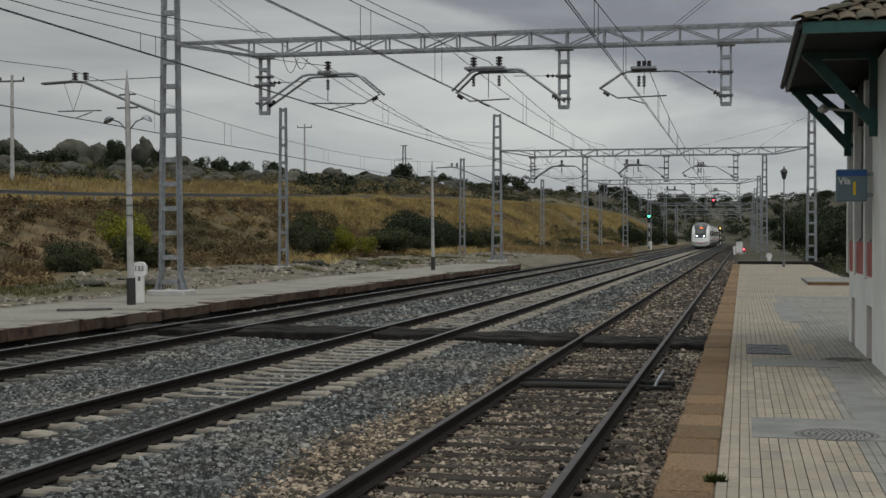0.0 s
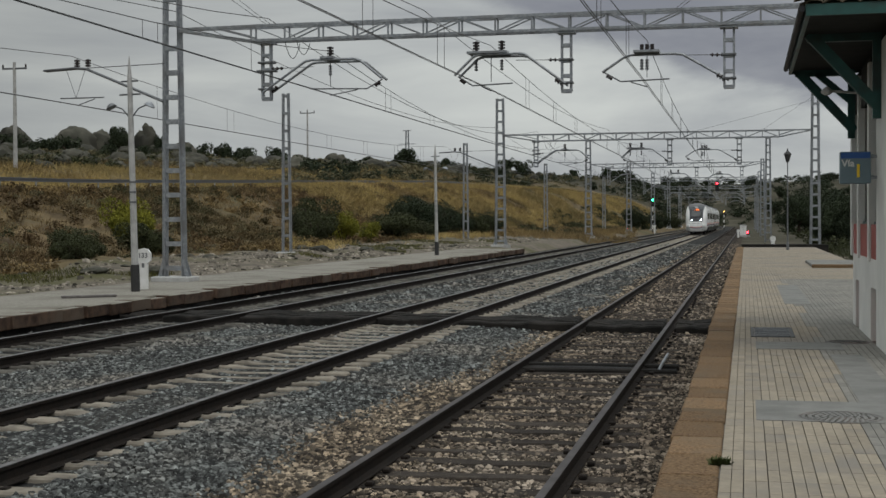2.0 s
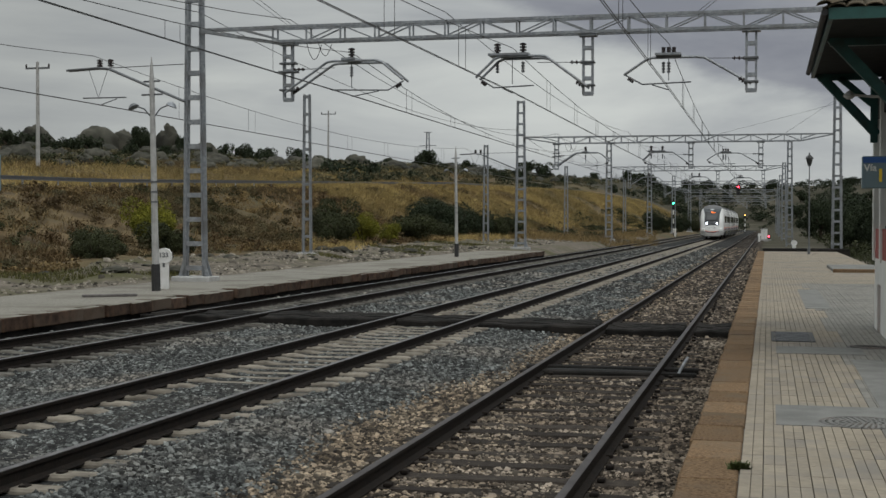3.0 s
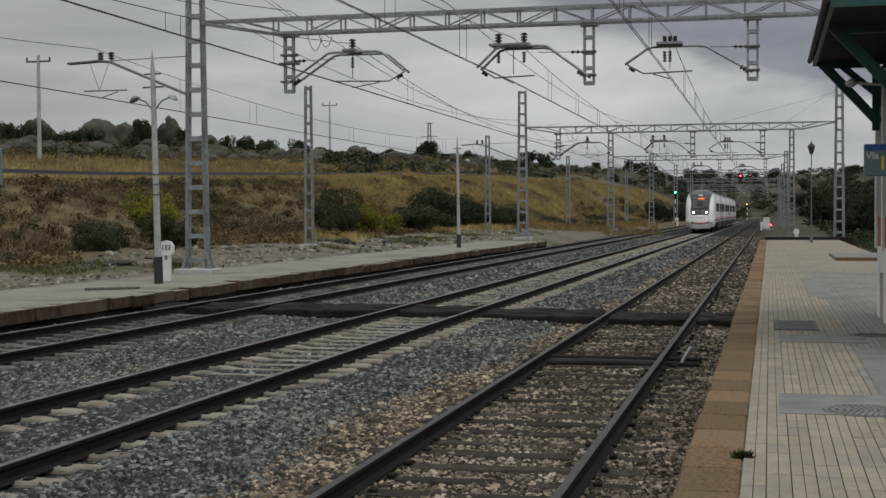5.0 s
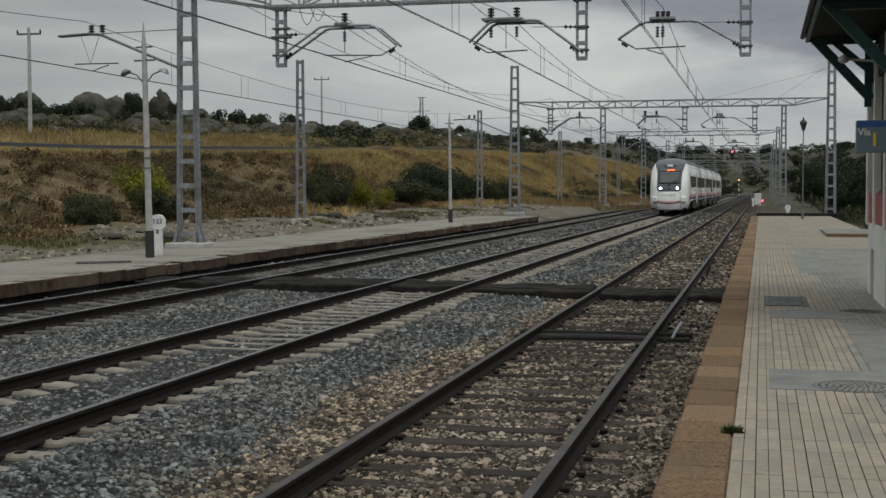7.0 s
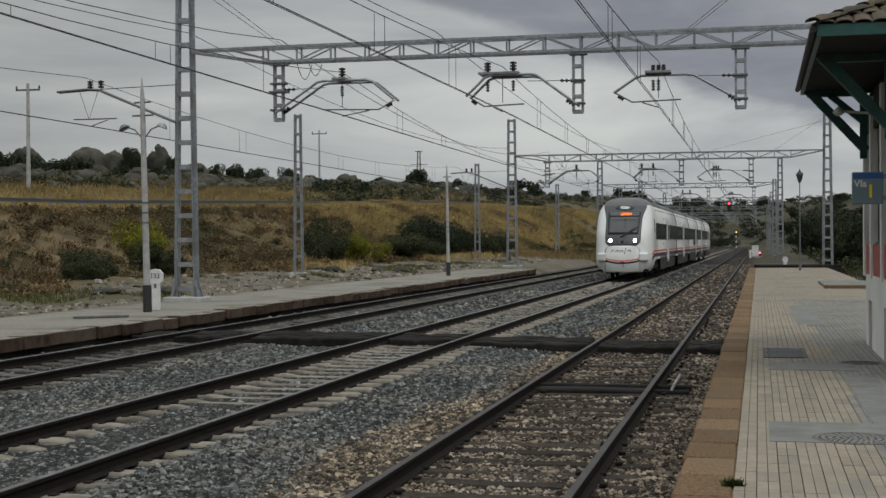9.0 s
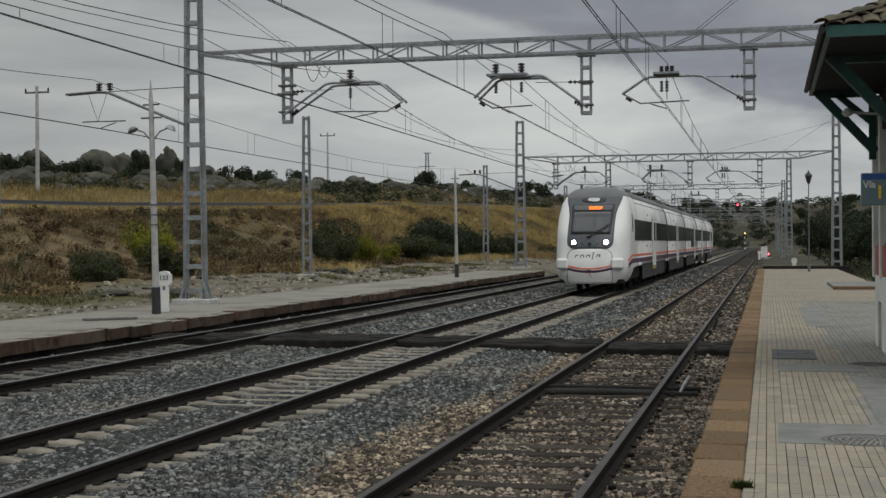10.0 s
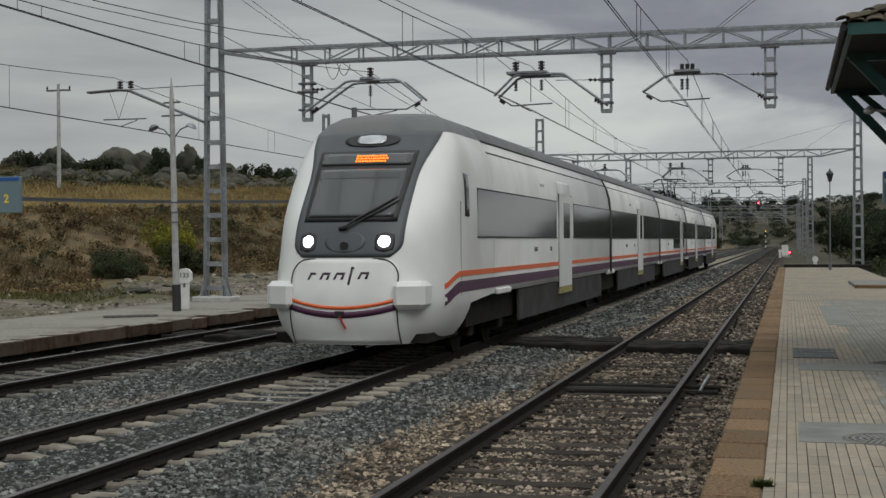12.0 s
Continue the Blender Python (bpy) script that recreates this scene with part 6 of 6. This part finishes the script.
def bush(kind, x, y, w, h, seed, label, group="bushes on the bank"):
    t = thing("bush", label, "bush", Matrix.LocRotScale((x, y, land(x, y) - 0.15), Euler((0, 0, seed * 1.3)), (w / 2, w / 2, h * 0.82)), group)
    shared("crown", CROWNS[kind][seed % 3], t, Matrix.Identity(4))
    shared("stem", STEMS[seed % 2], t, Matrix.Identity(4))
    return t


GREENISH = "rounded yellow-green broom bush on the dry bank"
DARK = "dense dark green bush on the dry bank"
for k, (kind, x, y, w, h) in enumerate((
        ("broom", -28.0, 58.5, 2.8, 2.2), ("scrub", -26.5, 56.5, 2.6, 1.5), ("scrub", -26.0, 49.5, 2.6, 1.35), ("scrub", -24.6, 46.5, 1.8, 1.0),
        ("scrub", -28.0, 86.0, 3.6, 2.7), ("scrub", -26.5, 82.0, 2.8, 2.0), ("broom", -26.5, 87.5, 2.6, 2.0), ("broom", -25.6, 90.5, 2.0, 1.5),
        ("oak", -28.0, 112.0, 4.6, 3.0), ("oak", -27.0, 116.5, 4.4, 2.9), ("scrub", -26.5, 107.0, 3.8, 2.2), ("oak", -26.2, 122.0, 4.0, 2.6), ("scrub", -25.0, 127.0, 3.6, 2.2), ("oak", -25.0, 131.0, 3.2, 2.2),
        ("scrub", -27.0, 101.0, 4.6, 2.0), ("oak", -29.5, 120.0, 5.0, 2.8), ("scrub", -28.0, 146.0, 4.6, 1.5), ("oak", -18.5, 232.0, 5.0, 4.0), ("oak", -16.5, 262.0, 5.0, 3.6), ("scrub", -16.0, 300.0, 6.0, 4.0))):
    bush(kind, x, y, w, h, k, {"broom": GREENISH, "oak": DARK, "scrub": "low brown-green scrub bush on the dry bank"}[kind])


def oak(x, y, w, h, seed, label="low dark holm oak with a dense rounded crown", group="oaks", sink=0.2, far=False):
    """Trunk, forking limbs and a crown of leaves."""
    t = thing("oak_tree", label, "tree", Matrix.LocRotScale((x, y, land(x, y) - sink), Euler((0, 0, seed * 2.1)), (w / 2, w / 2, h)), group)
    shared("crown", FAR_CROWNS[seed % 4] if far else OAK_CROWNS[seed % 3], t, Matrix.Identity(4))
    shared("trunk", OAK_TRUNKS[seed % 2], t, Matrix.Identity(4))
    return t


def oak_trunk(seed):
    rnd = random.Random(seed)
    bm = bmesh.new()
    rod(bm, (0, 0, -0.1), (0.03, 0.02, 0.36), 0.10, 8, 0.07)
    for k in range(6):
        a = k * 1.05 + rnd.uniform(-0.3, 0.3)
        e = (0.55 * math.cos(a), 0.55 * math.sin(a), rnd.uniform(0.6, 0.85))
        m = (0.22 * math.cos(a), 0.22 * math.sin(a), 0.5)
        rod(bm, (0.03, 0.02, 0.34), m, 0.05, 6, 0.035)
        rod(bm, m, e, 0.035, 5, 0.012)
    me = mesh_of("trunk", bm)
    me.materials.append(M_TRUNK)
    return me


def raised(v, lift):
    v = v.copy()
    v[:, 2] = lift + v[:, 2] * (1 - lift)
    return v


OAK_CROWNS = [leaf_mesh("crown", raised(leaf_cloud(60 + k, 15, 9000, 0.036), 0.16), M_OAK) for k in range(3)]
FAR_CROWNS = [leaf_mesh("crown", raised(leaf_cloud(70 + k, 11, 1500, 0.085), 0.12), M_OAK) for k in range(4)]
OAK_TRUNKS = [oak_trunk(k) for k in range(2)]
ro = random.Random(77)
# the dark trees beyond the platform's end
for k, (x, y, w, h) in enumerate(((7.2, 122, 4.6, 3.4), (9.6, 118, 5.0, 3.6), (9.0, 150, 4.0, 3.8), (11.0, 150, 8.0, 4.2), (7.0, 190, 6.0, 5.0), (12.5, 215, 5.0, 4.0), (11.0, 250, 8.0, 6.0), (7.6, 132, 3.6, 3.6), (8.6, 126, 4.4, 3.5), (16.0, 330, 9.0, 6.0), (26.0, 340, 10.0, 6.5))):
    oak(x, y, w, h, k, "dark holm oak beside the line beyond the platform", "trees beyond the platform")
# dark clumps on the crest and the far slope
for k in range(110):
    q = ro.uniform(-0.62, 0.12)
    r = hill_reach(q) * (ro.uniform(0.90, 1.03) if ro.random() < 0.55 else ro.uniform(0.5, 0.9))
    if -0.11 < q:
        r = ro.uniform(430, 640)
    x, y = at(q, r)
    if (abs(x + 6) < 30 and y < 420) or (x > -62 and y < 300):
        continue
    s = ro.uniform(1.8, 3.8) * (1.0 if r < 400 else 1.5) * (0.55 if r < 190 and q < -0.28 else 1.0)
    oak(x, y, s * 1.25, s * 0.85, k, "low dark holm oak on the rocky slope", "oaks on the hill", 0.5, True)


for q_, w_, h_ in ((-0.489, 4.6, 4.4), (-0.453, 2.4, 3.0), (-0.548, 2.6, 2.0)):
    x, y = at(q_, 223)
    oak(x, y, w_, h_, int(w_ * 10), "low dark holm oak among the boulders", "oaks on the hill", 0.1)


def patchy(f, cut, k, scale=0.06):
    def g(rnd):
        for _ in range(30):
            p = f(rnd)
            if noise.noise(Vector((p[0] * scale, p[1] * scale, k))) > cut:
                return p
        return p
    return g


def scatter_leaves(name, label, material, count, where, size, seed, blobs=6, leaves=150):
    """Many small clumps as one mesh."""
    rnd = random.Random(seed)
    protos = [leaf_cloud(seed + k, blobs, leaves, 0.115) for k in range(4)]
    out = []
    for k in range(count):
        x, y = where(rnd)
        s = rnd.uniform(*size)
        a = rnd.uniform(0, 6.28)
        v = protos[k % 4] * np.array((s, s, s * 0.8))
        c, sn = math.cos(a), math.sin(a)
        out.append(np.stack([v[:, 0] * c - v[:, 1] * sn + x, v[:, 0] * sn + v[:, 1] * c + y, v[:, 2] + land(x, y) - 0.1], 1))
    return tagged(new(name, leaf_mesh(name, np.concatenate(out), material)), label, "scrub", kind="stuff")


def on_hill(rnd):
    for _ in range(20):
        q = rnd.uniform(-0.64, -0.05)
        x, y = at(q, hill_reach(q) * rnd.uniform(0.45, 1.03))
        if x < -56:
            break
    return x, y


def on_slope(rnd):
    for _ in range(30):
        q = rnd.uniform(-0.36, -0.03)
        x, y = at(q, hill_reach(q) * rnd.uniform(0.5, 1.03))
        if x < -44 or y > 400:
            break
    return x, y


def on_bank(rnd):
    y = rnd.uniform(36, 190)
    return -rnd.uniform(24.5, 40) + 4 * smooth(150, 190, y), y


def ahead(rnd):
    q = rnd.uniform(-0.09, 0.16)
    return at(q, rnd.uniform(430, 680))


scatter_leaves("hill_scrub", "low grey-green scrub scattered over the hill", M_HEATH, 1500, on_hill, (0.35, 1.1), 101)
scatter_leaves("slope_scrub", "grey-green scrub over the far slope", M_HEATH, 620, on_slope, (0.6, 1.5), 106)
scatter_leaves("hill_bushes", "dark green bushes dotted over the rocky hill", M_BUSHG, 420, patchy(on_hill, 0.0, 17.0, 0.03), (0.45, 1.3), 114)
scatter_leaves("slope_bushes", "dark green bushes dotted over the far slope", M_OAK, 260, patchy(on_slope, 0.0, 19.0, 0.02), (0.7, 1.9), 115)
# clumps added to stand for the dark shadowed blotches on the bank
scatter_leaves("bank_shadows", "small dark leaf clumps dotted over the bank as shadows", M_BUSHG, 330, patchy(on_bank, 0.0, 23.0, 0.09), (0.18, 0.5), 116)
scatter_leaves("bank_scrub", "low brown scrub scattered over the bank", M_BROWNG, 700, on_bank, (0.3, 0.8), 102)
scatter_leaves("far_scrub", "dark distant scrub beyond the tracks", M_OAK, 420, ahead, (1.6, 4.0), 103)
scatter_leaves("right_scrub", "dark scrub over the slope right of the line", M_BUSHG, 420, lambda r: (r.uniform(16, 110), r.uniform(200, 430)), (1.0, 2.6), 105)
scatter_leaves("verge_scrub", "rough low growth right of the line", M_BUSHG, 200, lambda r: (r.uniform(6, 22), r.uniform(95, 260)), (0.5, 1.3), 104)


def grass(name, label, material, count, where, height, seed):
    """Tufts of thin upright blades as one mesh."""
    rnd = np.random.RandomState(seed)
    pr = random.Random(seed)
    base = np.array([(*p, land(*p)) for p in (where(pr) for _ in range(count))])
    per = 6
    b = np.repeat(base, per, 0) + rnd.normal(size=(count * per, 3)) * np.array((0.16, 0.16, 0.0))
    h = rnd.uniform(*height, count * per)
    a = rnd.uniform(0, 6.283, count * per)
    lean = rnd.normal(size=(count * per, 2)) * 0.6
    w = 0.017
    side = np.stack([np.cos(a), np.sin(a), np.zeros_like(a)], 1) * w
    tip = b + np.stack([lean[:, 0] * h, lean[:, 1] * h, h], 1)
    b[:, 2] -= 0.05
    v = np.stack([b - side, b + side, tip + side * 0.4, tip - side * 0.4], 1).reshape(-1, 3)
    return tagged(new(name, leaf_mesh(name, v, material)), label, "grass", kind="stuff")


def far_bank(rnd, foot):
    y = rnd.uniform(112, 345)
    return -rnd.uniform(foot - 8 * smooth(180, 330, y), 44), y


grass("bank_grass", "dry brown grass over the bank", M_STRAW, 12000, lambda r: (-r.uniform(25.5, 40), r.uniform(30, 200)), (0.08, 0.30), 201)
grass("bank_weeds", "dark brown weeds over the bank", M_BROWNG, 9000, patchy(lambda r: (-r.uniform(25.5, 40), r.uniform(30, 160)), 0.0, 4.0), (0.10, 0.38), 202)
grass("road_grass", "golden grass along the road on the bank", M_STRAW_P, 9000, lambda r: (-r.uniform(43, 56), r.uniform(50, 200)), (0.2, 0.6), 203)
grass("gold_bank_grass", "golden grass on the far bank", M_STRAW_P, 26000, patchy(lambda r: far_bank(r, 27.0), -0.12, 9.0, 0.06), (0.3, 0.8), 204)
grass("foot_grass", "pale yellow grass at the foot of the bank", M_STRAW_P, 1500, patchy(lambda r: (-r.uniform(22.8, 26.5), r.uniform(62, 150)), 0.0, 2.0, 0.09), (0.15, 0.45), 205)
grass("hill_grass", "dry grass over the rocky hill", M_STRAW, 12000, patchy(lambda r: at(r.uniform(-0.64, -0.08), r.uniform(105, 240)), 0.0, 6.0, 0.03), (0.25, 0.7), 206)
grass("verge_grass", "short green-brown grass right of the line", M_BUSHG, 3500, lambda r: (r.uniform(5.5, 20), r.uniform(70, 130)), (0.15, 0.4), 207)


scatter_leaves("gold_tussocks", "golden tussocks of dry grass over the far bank", M_STRAW_P, 1100, patchy(lambda r: far_bank(r, 26.0), -0.05, 9.0, 0.07), (0.3, 0.85), 110)
scatter_leaves("brown_tussocks", "brown and straw-coloured tussocks over the bank", M_STRAW, 900, patchy(lambda r: (-r.uniform(24, 41), r.uniform(34, 170)), -0.05, 12.0, 0.09), (0.25, 0.7), 111)


scatter_leaves("bank_foot_scrub", "dark low scrub along the foot of the far bank", M_BUSHG, 330, patchy(lambda r: (-r.uniform(23.5, 29.5) + 7 * smooth(180, 330, r.uniform(120, 330)), r.uniform(120, 330)), 0.02, 15.0, 0.05), (0.4, 1.1), 112)
scatter_leaves("bank_moor", "olive and tan low growth mottling the bank", M_HEATH, 900, patchy(lambda r: (-r.uniform(25, 41), r.uniform(34, 330)), 0.02, 21.0, 0.08), (0.25, 0.6), 113)


def guard_rail():
    t = thing("guard_rail", "grey steel guard rail along the road on the bank", "guard rail")
    xs = -41.5
    knots = (30, 80, 130, 180, 236)
    pts = [(xs, y, float(np.interp(y, knots, [land(xs, k) for k in knots])) + 0.66) for y in range(30, 240, 4)]
    for a, b in zip(pts, pts[1:]):
        bm = bmesh.new()
        for dz in (-0.08, 0.08):
            angle_bar(bm, (a[0], a[1], a[2] + dz), (b[0], b[1], b[2] + dz), 0.05, 0.07)
        angle_bar(bm, (a[0] - 0.03, *a[1:]), (b[0] - 0.03, *b[1:]), 0.03, 0.14)
        part("rail", bm, M_STEEL_D, t)
    for p in pts:
        part("rail_post", box(bmesh.new(), p[0] - 0.12, p[0] - 0.05, p[1] - 0.05, p[1] + 0.05, p[2] - 0.9, p[2] + 0.14), M_STEEL, t)


guard_rail()


def pole(q, r, h, arm):
    x, y = at(q, r)
    t = thing("utility_pole", "pale wooden utility pole with a crossbar on the bank", "utility pole", pose(x, y, land(x, y)), group="utility poles")
    part("post", lathe(bmesh.new(), ((0.17, -0.4), (0.11, h)), 10), M_CONC, t)
    part("crossbar", box(bmesh.new(), -arm, arm, -0.06, 0.06, h - 0.55, h - 0.42), M_STEEL_D, t)
    for dx in (-arm, 0, arm):
        part("insulator", lathe(bmesh.new(), ((0.06, h - 0.42), (0.08, h - 0.3), (0.04, h - 0.15)), 8, (dx * 0.95, 0, 0)), M_INSUL, t)


pole(-0.58, 108.0, 8.2, 1.0)
pole(-0.331, 196.0, 8.2, 1.1)


def pylon(q, r, h):
    x, y = at(q, r)
    t = thing("lattice_pylon", "small grey lattice pylon with two crossarms on the hill", "pylon", pose(x, y, land(x, y) - 0.5))
    bm = bmesh.new()
    lattice_mast(bm, 0, 0, 0, h, 0.9, 0.4, 0.3, 1.2, 0.08)
    part("mast", bm, M_STEEL, t)
    for z, w in ((h - 0.1, 0.9), (h - 3.0, 1.9)):
        part("crossarm", box(bmesh.new(), -w, w, -0.08, 0.08, z - 0.06, z + 0.06), M_STEEL_D, t)


pylon(-0.2516, 295.0, 9.5)


grass("rubble_weeds", "sparse green-brown weeds behind the opposite platform", M_VERGE, 2600, patchy(lambda r: (-r.uniform(18.2, 24.5), r.uniform(28, 110)), 0.16, 3.0, 0.16), (0.04, 0.14), 208)


# ---- paving, last ----
def tile_mesh(name, w, l, bars):
    """A paving tile with a groove along it."""
    vs, fs = [], []
    for k in range(bars):
        x0 = -w / 2 + w * k / bars + (0.0024 if k == 0 else 0.0010)
        x1 = -w / 2 + w * (k + 1) / bars - (0.0024 if k == bars - 1 else 0.0010)
        y0, y1 = -l / 2 + 0.001, l / 2 - 0.001
        n = len(vs)
        c = 0.0016
        vs += [(x0, y0, -0.02), (x1, y0, -0.02), (x1, y1, -0.02), (x0, y1, -0.02), (x0 + c, y0 + c, 0), (x1 - c, y0 + c, 0), (x1 - c, y1 - c, 0), (x0 + c, y1 - c, 0)]
        fs += [tuple(n + i for i in f) for f in ((0, 1, 5, 4), (1, 2, 6, 5), (2, 3, 7, 6), (3, 0, 4, 7), (4, 5, 6, 7))]
    me = bpy.data.meshes.new(name)
    me.from_pydata(vs, [], fs)
    return me


PATCHES = ((0.08, 1.69, 11.75, 13.05), (1.02, 1.40, 13.05, 17.6), (0.12, 1.24, 18.25, 19.3), (0.75, 1.25, 28.0, 36.0))


def in_drain(x, y):
    return 0.06 < x < 0.68 and 20.2 < y < 21.7


def paving():
    w, l = 0.157, 0.40
    me = tile_mesh("paving_tile", w, l, 2)
    me.materials.append(M_TILE)
    meg = tile_mesh("paving_tile", w, l, 2)
    grey = M_TILE_GREY
    meg.materials.append(mat("grey_tile_near", (0.245, 0.236, 0.212), (0.21, 0.202, 0.182), 12, 0.88, bump=0.3, bump_scale=90, color3=(0.175, 0.172, 0.158), scale3=1.2, vary=0.09))
    rnd = random.Random(11)
    proto = np.array([v.co[:] for v in me.vertices])
    pf = [tuple(p.vertices) for p in me.polygons]
    far = {0: ([], []), 1: ([], [])}
    count = 0
    y = 6.0
    base_y = 6.0
    while base_y < 85.2:
        x = -0.178 + w / 2
        right = 1.70 if base_y < 23.5 else 4.05
        col = 0
        while x < right - 0.06:
            y = base_y + 0.2 * math.sin(col * 37.7)
            if not in_drain(x, y):
                is_grey = x > 0.98 + 0.12 * noise.noise(Vector((3, y * 0.4, 3))) and y < 40
                dz = rnd.uniform(-0.0025, 0.0005)
                if 8.2 < y < 24 and count < 290:
                    shared("paving_tile", meg if is_grey else me, PLATFORM, pose(x, y, dz, rnd.uniform(-0.2, 0.2), rnd.uniform(-0.3, 0.3), 0))
                    count += 1
                else:
                    vs, fs = far[int(is_grey)]
                    n = len(vs)
                    vs.extend((proto + np.array((x, y, dz))).tolist())
                    fs.extend(tuple(n + i for i in f) for f in pf)
            x += w
            col += 1
        base_y += l
    for k, m_ in ((0, M_TILE_FAR), (1, grey)):
        ob = soup("far_paving_tiles", *far[k], m_, PLATFORM)
        tagged(ob, kind="stuff")
    for a, b, c, d in PATCHES:
        bm = bmesh.new()
        box(bm, a, b, c, d, -0.015, 0.0035)
        part("concrete_patch", bm, M_PATCH, PLATFORM, "smooth grey concrete patch")


paving()


def motions():
    rows = []
    for k in range(25):
        t = k * 0.5
        u = 12.0 - t
        rows.append((t, pose(MID_X, 19.75 + 15.95 * u + 0.08 * u * u, MAIN_Z)))
    walk(TRAIN, rows)


motions()
